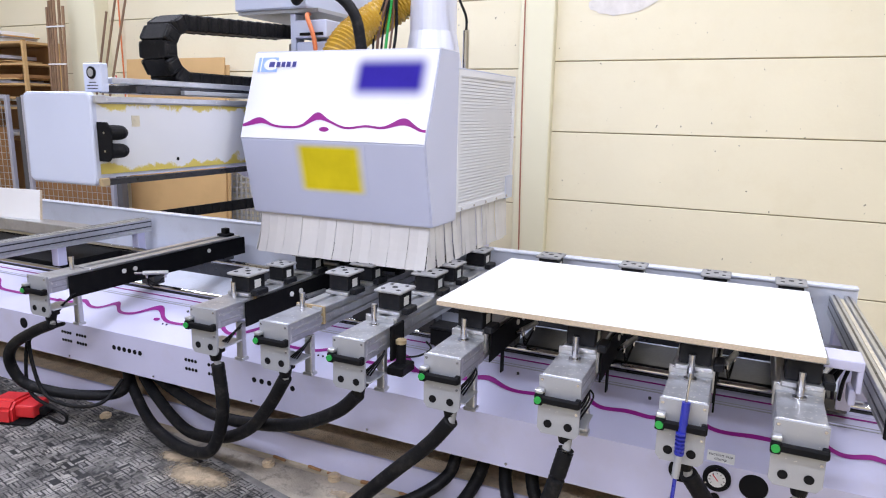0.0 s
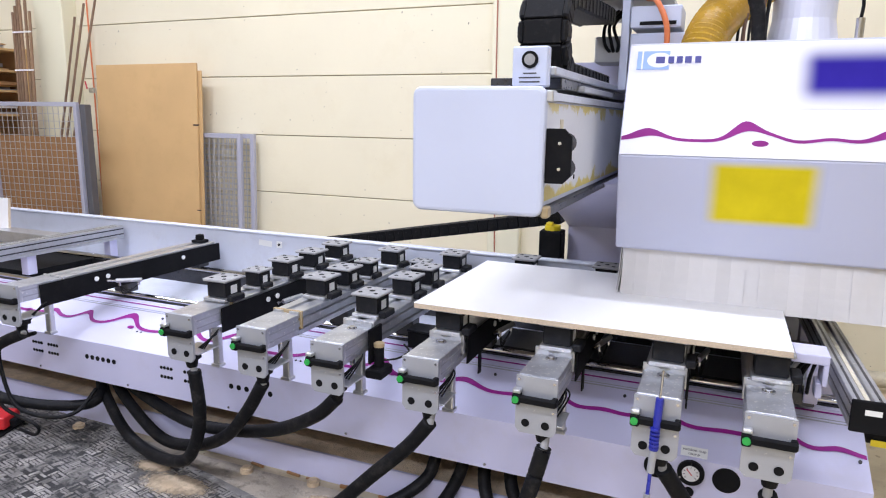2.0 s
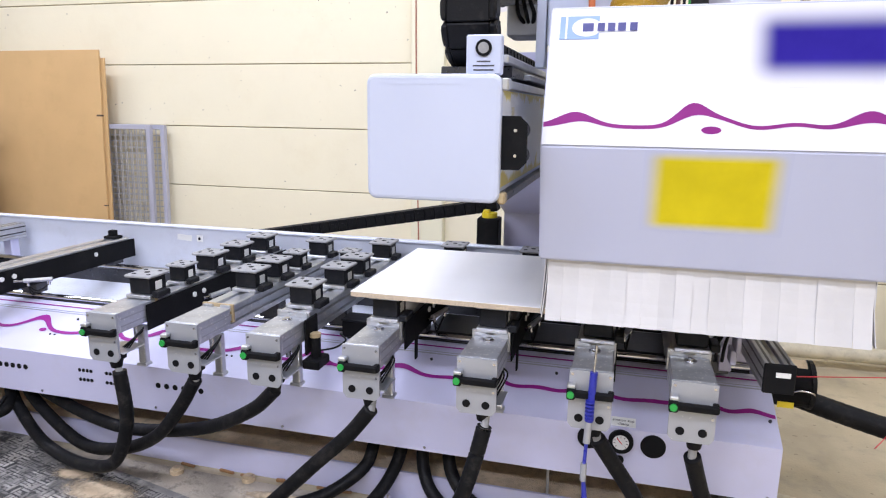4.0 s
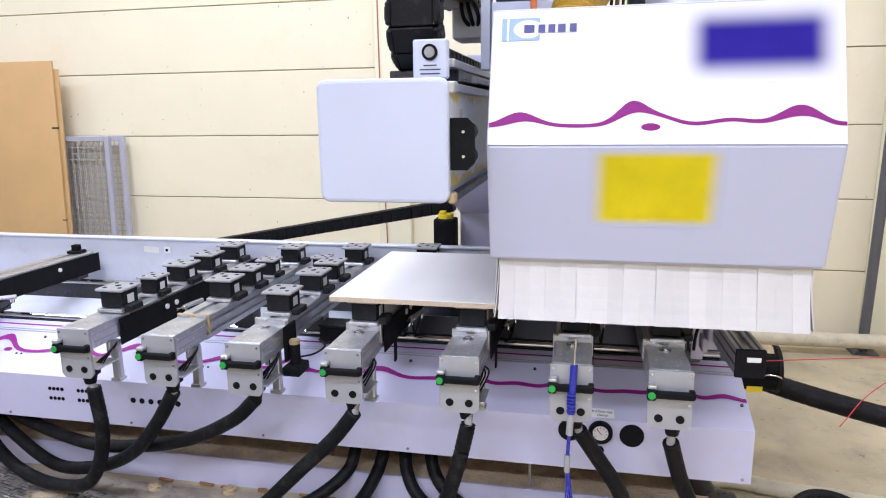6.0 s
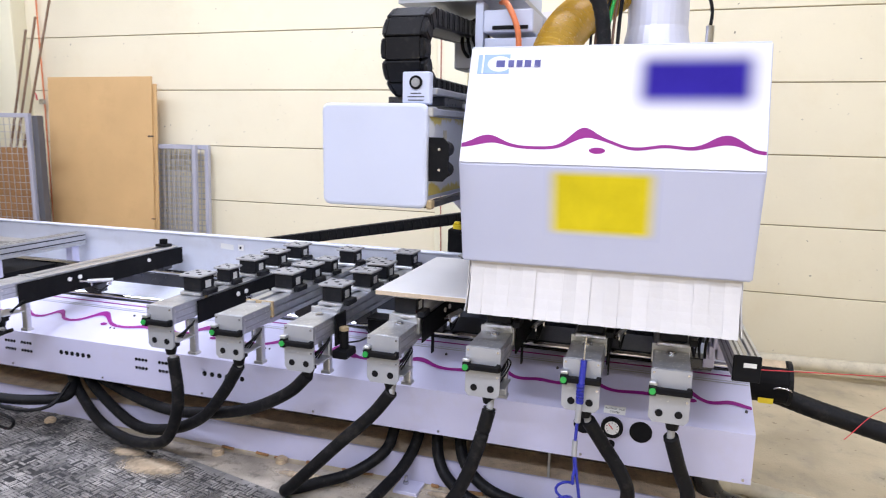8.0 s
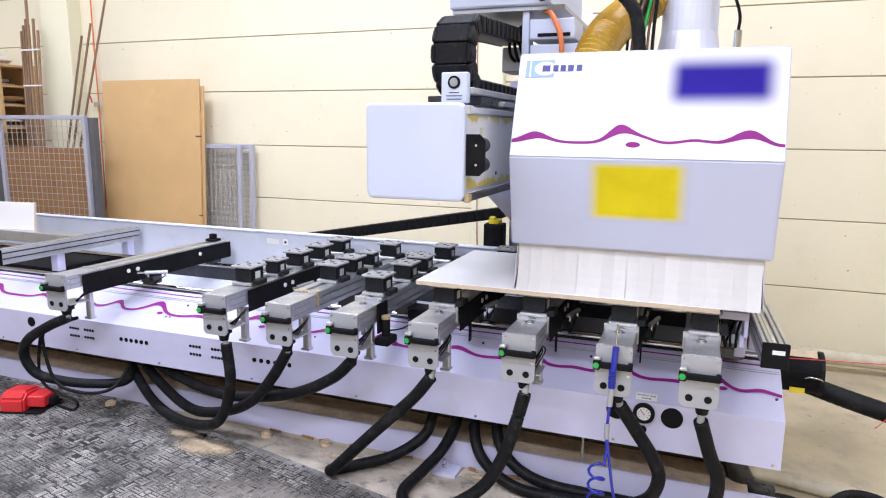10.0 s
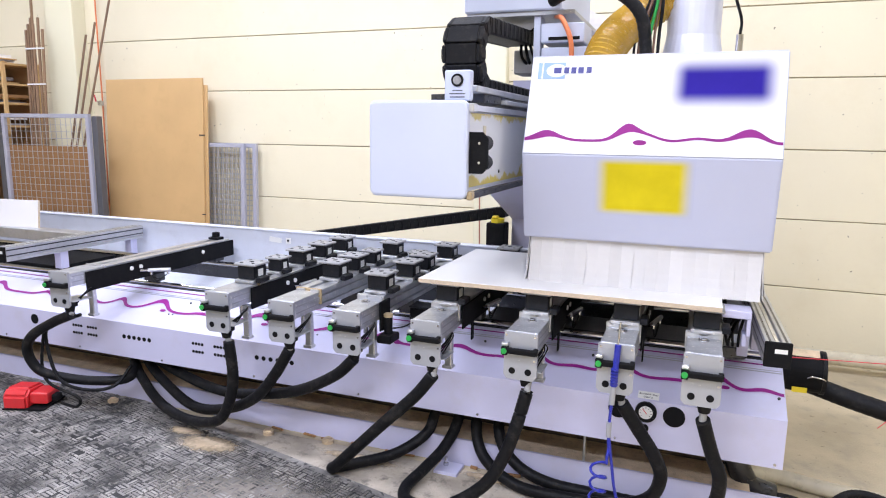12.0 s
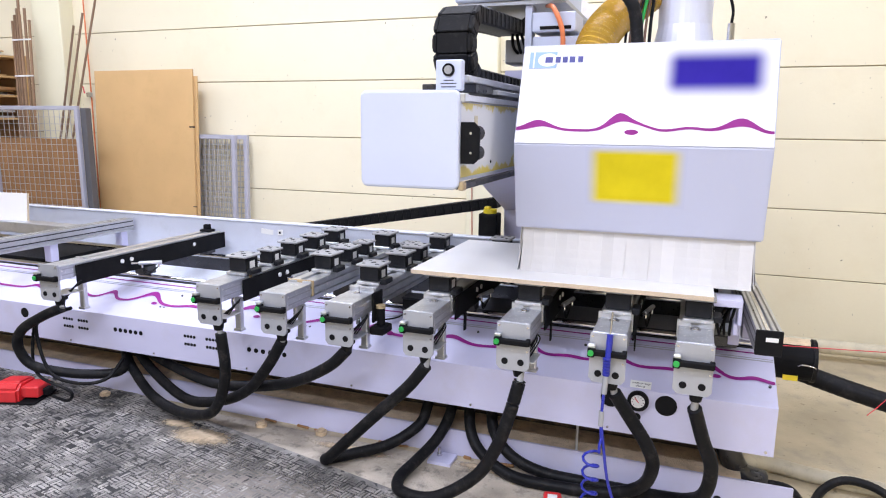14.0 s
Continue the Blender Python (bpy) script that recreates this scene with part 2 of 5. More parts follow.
def stain_bands(m, colour, z_mid, half, soft):
    """Broken smears of colour along the upper and lower edge of a panel."""
    nt, links = m.node_tree, m.node_tree.links
    bsdf = nt.nodes["Principled BSDF"]
    source = bsdf.inputs["Base Color"].links[0].from_socket
    coord = nt.nodes.new("ShaderNodeTexCoord")
    split = nt.nodes.new("ShaderNodeSeparateXYZ")
    links.new(coord.outputs["Object"], split.inputs[0])
    off = nt.nodes.new("ShaderNodeMath")
    off.operation = "SUBTRACT"
    links.new(split.outputs["Z"], off.inputs[0])
    off.inputs[1].default_value = z_mid
    band = nt.nodes.new("ShaderNodeMath")
    band.operation = "ABSOLUTE"
    links.new(off.outputs[0], band.inputs[0])
    n = nt.nodes.new("ShaderNodeTexNoise")
    n.inputs["Scale"].default_value, n.inputs["Detail"].default_value, n.inputs["Roughness"].default_value = 7, 8, 0.65
    links.new(coord.outputs["Object"], n.inputs["Vector"])
    push = nt.nodes.new("ShaderNodeMath")
    push.operation = "MULTIPLY_ADD"
    links.new(n.outputs["Fac"], push.inputs[0])
    push.inputs[1].default_value = soft
    links.new(band.outputs[0], push.inputs[2])
    r = nt.nodes.new("ShaderNodeMapRange")
    r.inputs["From Min"].default_value, r.inputs["From Max"].default_value = half + soft * 0.5, half + soft * 0.5 + 0.012
    links.new(push.outputs[0], r.inputs["Value"])
    mix = nt.nodes.new("ShaderNodeMix")
    mix.data_type = "RGBA"
    links.new(r.outputs["Result"], mix.inputs["Factor"])
    links.new(source, mix.inputs["A"])
    mix.inputs["B"].default_value = (*colour, 1)
    links.new(mix.outputs["Result"], bsdf.inputs["Base Color"])


def faded(m, rx, ry):
    """Lets a thin heap run out unevenly into the ground at its rim."""
    nt, links = m.node_tree, m.node_tree.links
    bsdf = nt.nodes["Principled BSDF"]
    coord = nt.nodes.new("ShaderNodeTexCoord")
    grow = nt.nodes.new("ShaderNodeMapping")
    grow.inputs["Scale"].default_value = (1 / rx, 1 / ry, 0)
    links.new(coord.outputs["Object"], grow.inputs["Vector"])
    length = nt.nodes.new("ShaderNodeVectorMath")
    length.operation = "LENGTH"
    links.new(grow.outputs[0], length.inputs[0])
    n = nt.nodes.new("ShaderNodeTexNoise")
    n.inputs["Scale"].default_value, n.inputs["Detail"].default_value, n.inputs["Roughness"].default_value = 30, 8, 0.75
    links.new(coord.outputs["Object"], n.inputs["Vector"])
    add = nt.nodes.new("ShaderNodeMath")
    add.operation = "MULTIPLY_ADD"
    links.new(n.outputs["Fac"], add.inputs[0])
    add.inputs[1].default_value = 0.9
    links.new(length.outputs["Value"], add.inputs[2])
    r = nt.nodes.new("ShaderNodeMapRange")
    r.inputs["From Min"].default_value, r.inputs["From Max"].default_value = 0.75, 1.25
    r.inputs["To Min"].default_value, r.inputs["To Max"].default_value = 1, 0
    links.new(add.outputs[0], r.inputs["Value"])
    links.new(r.outputs["Result"], bsdf.inputs["Alpha"])
    return m


stain_bands(M_GREASE, (0.58, 0.47, 0.10), 1.573, 0.112, 0.22)
glow = bpy.data.materials.new("tube_glow")
glow.use_nodes = True
glow.node_tree.nodes["Principled BSDF"].inputs["Emission Color"].default_value = (1, 0.98, 0.95, 1)
glow.node_tree.nodes["Principled BSDF"].inputs["Emission Strength"].default_value = 6


# ---- mesh helpers ----
def box(bm, x0, x1, y0, y1, z0, z1, bevel=0.0, seg=1):
    made = bmesh.ops.create_cube(bm, size=1.0, matrix=Matrix.Translation(((x0 + x1) / 2, (y0 + y1) / 2, (z0 + z1) / 2)) @ Matrix.Diagonal((x1 - x0, y1 - y0, z1 - z0, 1)))
    if bevel:
        edges = list({e for v in made["verts"] for e in v.link_edges})
        bmesh.ops.bevel(bm, geom=edges, offset=bevel, segments=seg, affect="EDGES", profile=0.5)
    return bm


def cyl(bm, a, b, r, seg=12, r2=None):
    a, b = Vector(a), Vector(b)
    turn = (b - a).to_track_quat("Z", "Y").to_matrix().to_4x4()
    bmesh.ops.create_cone(bm, cap_ends=True, segments=seg, radius1=r, radius2=r if r2 is None else r2, depth=(b - a).length, matrix=Matrix.Translation((a + b) / 2) @ turn)
    return bm


def smooth_path(pts, n=8):
    """Catmull-Rom through the points."""
    p = [Vector(q) for q in pts]
    p = [p[0] * 2 - p[1]] + p + [p[-1] * 2 - p[-2]]
    out = []
    for i in range(1, len(p) - 2):
        for k in range(n):
            t = k / n
            out.append(0.5 * (2 * p[i] + (p[i + 1] - p[i - 1]) * t + (2 * p[i - 1] - 5 * p[i] + 4 * p[i + 1] - p[i + 2]) * t * t + (3 * p[i] - p[i - 1] - 3 * p[i + 1] + p[i + 2]) * t ** 3))
    out.append(p[-2])
    return out


def tube(bm, pts, r, seg=10, n=8, ribs=0.0, curve=True):
    """A round hose along the points; ribs: height of rings round it."""
    path = smooth_path(pts, n) if curve else [Vector(q) for q in pts]
    rings, up = [], Vector((0.13, 0.2, 1)).normalized()
    for i, c in enumerate(path):
        d = (path[min(i + 1, len(path) - 1)] - path[max(i - 1, 0)]).normalized()
        s = d.cross(up)
        if s.length < 0.1:
            s = d.cross(Vector((1, 0, 0)))
        s.normalize()
        u = s.cross(d)
        rr = r + (ribs if i % 2 else 0)
        rings.append([bm.verts.new(c + (s * math.cos(2 * math.pi * k / seg) + u * math.sin(2 * math.pi * k / seg)) * rr) for k in range(seg)])
    for a, b in zip(rings, rings[1:]):
        for k in range(seg):
            f = bm.faces.new((a[k], a[(k + 1) % seg], b[(k + 1) % seg], b[k]))
            f.smooth = ribs < 0.005
    bm.faces.new(rings[0][::-1])
    bm.faces.new(rings[-1])
    return bm


def prism(bm, profile, x0, x1):
    """A closed outline in (y, z), drawn out along x."""
    a = [bm.verts.new((x0, y, z)) for y, z in profile]
    b = [bm.verts.new((x1, y, z)) for y, z in profile]
    n = len(profile)
    bm.faces.new(a)
    bm.faces.new(b[::-1])
    for i in range(n):
        bm.faces.new((a[i], b[i], b[(i + 1) % n], a[(i + 1) % n]))
    bmesh.ops.recalc_face_normals(bm, faces=bm.faces)
    return bm


def mesh_of(name, bm, mat):
    bmesh.ops.recalc_face_normals(bm, faces=bm.faces)
    me = bpy.data.meshes.new(name)
    bm.to_mesh(me)
    bm.free()
    me.materials.append(mat)
    return me


def part(name, bm, mat, parent=None, label="", at=None):
    """Links a bmesh (or a ready mesh) as one object, under parent if given."""
    me = bm if isinstance(bm, bpy.types.Mesh) else mesh_of(name, bm, mat)
    ob = new(name, me)
    if parent:
        ob.parent = parent
    if at is not None:
        ob.matrix_basis = at if isinstance(at, Matrix) else Matrix.Translation(at)
    if label:
        tagged(ob, label)
    return ob


def thing(name, label, category, group="", at=None, kind=""):
    ob = new(name)
    ob.empty_display_size = 0.1
    if at is not None:
        ob.matrix_basis = at if isinstance(at, Matrix) else Matrix.Translation(at)
    return tagged(ob, label, category, group, kind)


def bm_box(*a, **k):
    return box(bmesh.new(), *a, **k)


def bm_cyl(*a, **k):
    return cyl(bmesh.new(), *a, **k)


# ---- hall ----
def hall():
    def slab(name, dims, mat, label, cat):
        return tagged(part(name, bm_box(*dims), mat), label, cat, kind="structure")
    slab("floor", (-11, 7, -8, 3.2, -0.2, 0), M_FLOOR, "dusty stained concrete workshop floor", "floor")
    slab("ceiling", (-11, 7, -8, 3.2, 5.0, 5.2), M_CEIL, "pale painted hall ceiling above the machine", "ceiling")
    slab("wall_south", (-11, 7, -8.2, -8, 0, 5), M_WALL, "cream painted hall wall", "wall")
    slab("wall_west", (-11.2, -11, -8, 3.2, 0, 5), M_WALL, "cream painted hall wall", "wall")
    slab("wall_east", (7, 7.2, -8, 3.2, 0, 5), M_WALL, "cream painted hall wall", "wall")
    wall = slab("wall_north", (-11, 7, 3.012, 3.2, 0, 5), M_JOINT, "cream painted wall of horizontal concrete panels", "wall")
    # bays of panels between pillars
    bays = [(-11, -6.26, 2.0), (-5.87, -1.50, 2.0), (-1.24, 2.02, 2.05), (2.25, 7, 2.05)]
    for x0, x1, top in bays:
        zs = [top - 0.507 * 4 - 0.4] + [top + 0.507 * k for k in range(-3, 7)]
        zs[0] = 0.0
        for a, b in zip(zs, zs[1:]):
            bm = bm_box(x0, x1, 3.0, 3.03, a + 0.004, min(b, 5) - 0.004, bevel=0.003)
            part("panel", bm, M_WALL, wall)
    for name, x0, x1, y0 in (("pillar_1", -1.50, -1.24, 2.93), ("pillar_2", -6.26, -5.87, 2.84), ("pillar_3", 2.02, 2.25, 2.97)):
        tagged(part(name, bm_box(x0, x1, y0, 3.06, 0, 5, bevel=0.012, seg=2), M_PILLAR), "smooth pale cream concrete pillar of the wall", "pillar", kind="structure")
    tagged(part("baseboard", bm_box(-1.2, 7, 2.94, 3.0, 0, 0.06, bevel=0.02), M_FLOOR), "rough mortar cove along the wall foot", "baseboard", kind="structure")
    # ceiling tubes
    for x, y, watts in ((-3.2, -2.5, 86), (-0.4, -2.5, 60), (2.4, -2.5, 34), (-1.8, -4.9, 126), (1.0, -4.9, 84), (3.8, -4.9, 36), (-6.2, 0.9, 60), (-3.2, 0.9, 72), (-0.4, 0.9, 64), (2.4, 0.9, 36)):
        t = thing("ceiling_light", "white fluorescent tube light hung under the ceiling", "ceiling light", "ceiling lights", (x, y, 4.3))
        part("housing", bm_box(-1.1, 1.1, -0.16, 0.16, 0.03, 0.1, bevel=0.01), M_WHITE, t)
        part("diffuser", bm_box(-1.05, 1.05, -0.13, 0.13, 0.005, 0.03), glow, t)
        for k in (-0.8, 0.8):
            part("hanger", bm_cyl((k, 0, 0.1), (k, 0, 0.7), 0.008, seg=8), M_STEEL, t)
        lamp = bpy.data.lights.new("tube", "AREA")
        lamp.shape, lamp.size, lamp.size_y, lamp.energy, lamp.color = "RECTANGLE", 2.1, 0.28, watts, (0.89, 0.955, 1.24)
        ob = new("tube", lamp)
        ob.matrix_basis = Matrix.Translation((x, y, 4.29))


def wave(u):
    """Height and thickness of the stripe at u in 0..1 of one pattern."""
    g = lambda c, w: math.exp(-((u - c) / w) ** 2)
    h = 0.55 * g(0.10, 0.07) + 1.0 * g(0.428, 0.060) + 0.40 * g(0.51, 0.06) + 0.28 * g(0.70, 0.07) + 0.75 * g(0.885, 0.075) - 0.12 * g(0.97, 0.04)
    w = 0.40 + 0.75 * g(0.08, 0.06) + 1.0 * g(0.42, 0.05) + 0.8 * g(0.88, 0.06)
    return h, w


def ribbon(length, start, amp, thick, period, point):
    """A band that follows wave(); point(x, s) gives the place of height s on the surface."""
    bm = bmesh.new()
    n = int(length / 0.012)
    rows = []
    for i in range(n + 1):
        x = length * i / n
        h, w = wave(((x + start) / period) % 1.0)
        rows.append([bm.verts.new(point(x, h * amp + s * w * thick)) for s in (-0.5, 0.5)])
    for a, b in zip(rows, rows[1:]):
        bm.faces.new((a[0], b[0], b[1], a[1]))
    return bm


# crests of the stripe on the bed: place along the bed, height, half width
CRESTS = ((-4.34, 0.070, 0.07), (-3.95, 0.058, 0.085), (-3.50, 0.030, 0.06), (-3.13, 0.030, 0.06), (-2.90, 0.052, 0.055), (-2.613, 0.074, 0.084), (-2.29, 0.018, 0.07), (-2.16, 0.04, 0.06), (-1.91, 0.066, 0.084),
          (-1.44, 0.052, 0.085), (-1.13, 0.074, 0.062), (-0.90, 0.012, 0.06), (-0.735, 0.046, 0.080), (-0.50, 0.010, 0.07), (-0.365, 0.068, 0.065), (-0.165, 0.014, 0.07), (0.035, 0.056, 0.070), (0.27, 0.012, 0.08), (0.425, 0.074, 0.062), (0.61, 0.022, 0.055))


def deck_stripe(x0, x1, point):
    """The flowing band on the bed, thicker over its crests."""
    bm = bmesh.new()
    n = int((x1 - x0) / 0.012)
    rows = []
    for i in range(n + 1):
        x = x0 + (x1 - x0) * i / n
        h = (1.25 if x < -1.6 else 1.0) * sum(a * math.exp(-((x - c) / w) ** 2) for c, a, w in CRESTS)
        t = 0.015 + 0.20 * h
        rows.append([bm.verts.new(point(x, h + s * t)) for s in (-0.5 - 0.2, 0.5)])
    for a, b in zip(rows, rows[1:]):
        bm.faces.new((a[0], b[0], b[1], a[1]))
    return bm


hall()


# ---- machine table ----
X0, X1 = -7.2, 0.69          # table ends
Y_FRONT, Z_KINK, Y_DECK, Z_DECK = 0.30, 0.54, 0.62, 0.665


PY, PZ = 0.45, 0.135   # foot plate


def machine_table():
    t = thing("machine_table", "long lavender painted steel bed of a machining centre", "machine", at=(0, 0, 0))
    fp = part("front_panel", prism(bmesh.new(), [(Y_FRONT, 0.335), (Y_FRONT, Z_KINK), (Y_DECK, Z_DECK), (Y_DECK + 0.006, Z_DECK - 0.01), (Y_FRONT + 0.012, Z_KINK - 0.012), (Y_FRONT + 0.012, 0.335)], X0, X1), M_LAV, t)
    part("end_panel", prism(bmesh.new(), [(Y_FRONT + 0.012, 0.335), (Y_FRONT + 0.012, Z_KINK - 0.012), (Y_DECK, Z_DECK - 0.012), (1.43, Z_DECK - 0.01), (1.43, 0.335)], X1 - 0.02, X1 - 0.003), M_LAV, t)
    part("bed", bm_box(X0, X1 - 0.022, 0.66, 1.40, 0.30, 0.50), M_LAV, t)
    part("tray", prism(bmesh.new(), [(0.70, 0.60), (1.02, 0.56), (1.40, 0.66), (1.40, 0.64), (1.02, 0.54), (0.70, 0.58)], X0, X1 - 0.03), M_TRAY, t, "scuffed lavender chip tray")
    part("back_panel", bm_box(X0, X1 - 0.05, 1.43, 1.45, 0.34, 0.93, bevel=0.002), M_TRAY, t)
    part("back_rim", bm_box(X0, X1 - 0.05, 1.415, 1.465, 0.93, 0.945, bevel=0.004), M_TRAY, t)
    socket = part("socket", bm_box(-0.02, 0.02, -0.006, 0.0, -0.02, 0.02, bevel=0.002), M_LABEL, t, "small white socket", at=(-2.352, 1.4295, 0.872))
    part("pin_hole", bm_cyl((0, -0.0075, 0), (0, -0.0055, 0), 0.009, seg=12), M_BLACK, socket)
    part("paper_label", bm_box(-0.05, 0.05, -0.0015, 0.0, -0.018, 0.018), M_LABEL, t, at=pose(-2.46, 1.4298, 0.872, 0, 4, 0))
    part("foot_plate", bm_box(X0, 0.80, PY, PY + 0.015, 0.0, PZ, bevel=0.002), M_LAV, t)
    part("foot_shelf", bm_box(X0, 0.60, PY + 0.018, 0.70, 0.02, PZ - 0.008), M_DUST, t, "ledge covered in saw dust")
    # dark sheet: the shade under the bed is put into its colour
    part("recess_back", bm_box(X0, 0.60, 0.70, 0.74, 0.0, 0.34), M_SHADE_DUST, t, "recess back under the bed, coloured with shade and saw dust")
    # deck edge, groove and guides
    part("deck_lip", bm_box(X0, X1 - 0.02, 0.627, 0.659, 0.645, 0.664, bevel=0.002), M_LAV, t)
    tilt = pose(0, 0, 0, math.degrees(math.atan2(Z_DECK - Z_KINK, Y_DECK - Y_FRONT)), 0, 0)
    for y, w, m, name in ((0.562, 0.0025, M_PLATE, "groove"), (0.574, 0.0012, M_PLATE, "groove"), (0.605, 0.0035, M_PURPLE, "purple_line")):
        z = Z_KINK + (y - Y_FRONT) * (Z_DECK - Z_KINK) / (Y_DECK - Y_FRONT)
        part(name, bm_box(X0, X1 - 0.004, -w, w, 0.001, 0.0024), m, t, at=Matrix.Translation((0, y, z)) @ tilt)
    for y, z, r in ((0.678, 0.680, 0.014), (1.24, 0.706, 0.018)):
        part("rail_bed", bm_box(X0, X1 - 0.06, y - 0.018, y + 0.03, 0.50, z - 0.012, bevel=0.003), M_DARKSTEEL, t)
        part("guide_rail", bm_cyl((X0, y, z), (X1 - 0.06, y, z), r, seg=16), M_STEEL, t)
    part("cross_beam", bm_box(-3.35, -3.30, 0.73, 1.40, 0.60, 0.68, bevel=0.003), M_LAV, t)
    part("cross_beam", bm_box(-2.30, -2.26, 0.73, 1.40, 0.58, 0.66, bevel=0.003), M_LAV, t)
    # dark bellows between the right consoles
    for x0, x1 in ((-0.70, -0.335), (-0.325, 0.045), (0.055, 0.352), (0.362, 0.47)):
        part("bellows", bm_box(x0, x1, 0.714, 0.98, 0.672, 0.690, bevel=0.004), M_BELLOWS, t, "dark grey bellows cover")
    # stripe on the sloping deck
    slope = Vector((0, Y_DECK - Y_FRONT, Z_DECK - Z_KINK)).normalized()
    normal = Vector((0, -slope.z, slope.y))
    base = Vector((0, Y_FRONT, Z_KINK)) + slope * 0.142 + normal * 0.003
    part("stripe", deck_stripe(-4.4, X1 - 0.004, lambda x, h: Vector((x, 0, 0)) + base + slope * h), M_PURPLE, t, "wavy purple stripe")
    for x in (-4.28, -3.30, -2.547, -1.845, -1.05, -0.325, 0.46):
        bm = bmesh.new()
        bmesh.ops.create_circle(bm, cap_ends=True, segments=20, radius=1, matrix=Matrix.Translation(Vector((x, 0, 0)) + base + slope * 0.004) @ Matrix((Vector((0.021, 0, 0)), slope * 0.012, normal * 0.01)).transposed().to_4x4())
        part("stripe_dot", bm, M_PURPLE, t)
    for x in (-2.482, -2.455, -1.525, -1.50):
        part("hole", bm_cyl((0, 0, -0.002), (0, 0, 0.0012), 0.0045, seg=10), M_BLACK, t, at=Matrix.Translation(Vector((x, 0, 0)) + base - slope * 0.020) @ tilt)
    # screws and drilled holes
    screw = mesh_of("screw", bm_cyl((0, -0.004, 0), (0, 0.002, 0), 0.006, seg=8), M_DARKSTEEL)
    bright = mesh_of("screw", bm_cyl((0, -0.004, 0), (0, 0.002, 0), 0.006, seg=8), M_STEEL)
    for k in range(12):
        part("screw", bright, None, t, at=(0.66 - 0.62 * k, Y_FRONT, 0.352))
    for x, d in ((0.665, -0.022), (-0.10, 0.10), (-0.62, 0.10), (-2.42, 0.10), (-3.18, 0.10)):
        p = Vector((x, 0, 0)) + base + slope * d
        part("screw", screw, None, t, at=Matrix.Translation(p) @ pose(0, 0, 0, -65, 0, 0))
    hole = mesh_of("hole", bm_cyl((0, -0.002, 0), (0, 0.004, 0), 0.0125, seg=14), M_BLACK)
    small = mesh_of("hole", bm_cyl((0, -0.002, 0), (0, 0.004, 0), 0.0085, seg=12), M_BLACK)
    for x, pitch in ((-2.71, 0.037), (-1.80, 0.043)):
        for k in range(6):
            part("hole", hole, None, t, at=(x + pitch * k, Y_FRONT, 0.458))
    for x in (-3.10, -2.985, -2.215, -2.07):
        for r in range(2):
            for k in range(4):
                part("hole", small, None, t, at=(x + 0.0205 * k, Y_FRONT, 0.436 + 0.045 * r))
    part("port", bm_cyl((-3.42, Y_FRONT - 0.003, 0.48), (-3.42, Y_FRONT + 0.01, 0.48), 0.03, seg=24), M_BLACK, t)
    part("stay_rod", bm_cyl((-0.11, 0.468, 0.10), (-0.11, 0.468, 0.345), 0.006, seg=10), M_ALU, t)
    # gauge, black port, small port, label
    g = part("gauge", bm_cyl((0, -0.014, 0), (0, 0.0, 0), 0.044, seg=32), M_BLACK, t, "round pressure gauge with black rim", at=(0.16, Y_FRONT, 0.492))
    part("dial", bm_cyl((0, -0.016, 0), (0, -0.0142, 0), 0.028, seg=32), M_GLASS, g)
    part("needle", bm_box(-0.0015, 0.0015, -0.018, -0.0162, -0.006, 0.021), M_REDMARK, g, at=pose(0, 0, 0, 0, -40, 0))
    for k in range(9):
        a = radians(-130 + 260 * k / 8)
        part("tick", bm_box(-0.001, 0.001, -0.0175, -0.0162, 0.019, 0.025), M_INK, g, at=pose(0, 0, 0, 0, math.degrees(a), 0))
    for k in range(3):
        a = radians(90 + 120 * k)
        part("screw", bm_cyl((0.038 * math.cos(a), -0.016, 0.038 * math.sin(a)), (0.038 * math.cos(a), -0.013, 0.038 * math.sin(a)), 0.003, seg=8), M_STEEL, g)
    part("port", bm_cyl((0.272, Y_FRONT - 0.003, 0.486), (0.272, Y_FRONT + 0.01, 0.486), 0.044, seg=32), M_BLACK, t)
    part("port", bm_cyl((0.048, Y_FRONT - 0.006, 0.49), (0.048, Y_FRONT + 0.01, 0.49), 0.042, seg=32), M_BLACK, t)
    part("port", bm_cyl((0.158, Y_FRONT - 0.004, 0.418), (0.158, Y_FRONT + 0.01, 0.418), 0.017, seg=24), M_BLACK, t)
    plate = part("label_plate", bm_box(-0.043, 0.043, -0.002, 0, -0.022, 0.022), M_LABEL, t, at=Matrix.Translation(Vector((0.165, Y_FRONT, Z_KINK)) + slope * 0.030 + normal * 0.001) @ pose(0, 0, 0, -68.7, 0, 0))
    for z, words in ((0.002, "suction cup"), (-0.016, "clamp")):
        cu = bpy.data.curves.new("lettering", "FONT")
        cu.body, cu.size, cu.align_x, cu.extrude = words, 0.0165, "CENTER", 0.0003
        cu.materials.append(M_INK)
        ob = new("lettering", cu)
        ob.parent = plate
        ob.matrix_basis = pose(0, -0.0025, z, 90, 0, 0)
    return t


machine_table()


# ---- consoles with suction pods ----
CONSOLES = [(0.360, True), (0.052, True), (-0.318, True), (-0.730, True), (-1.108, False), (-1.448, False), (-1.808, True), (-2.842, True)]
PINS = []


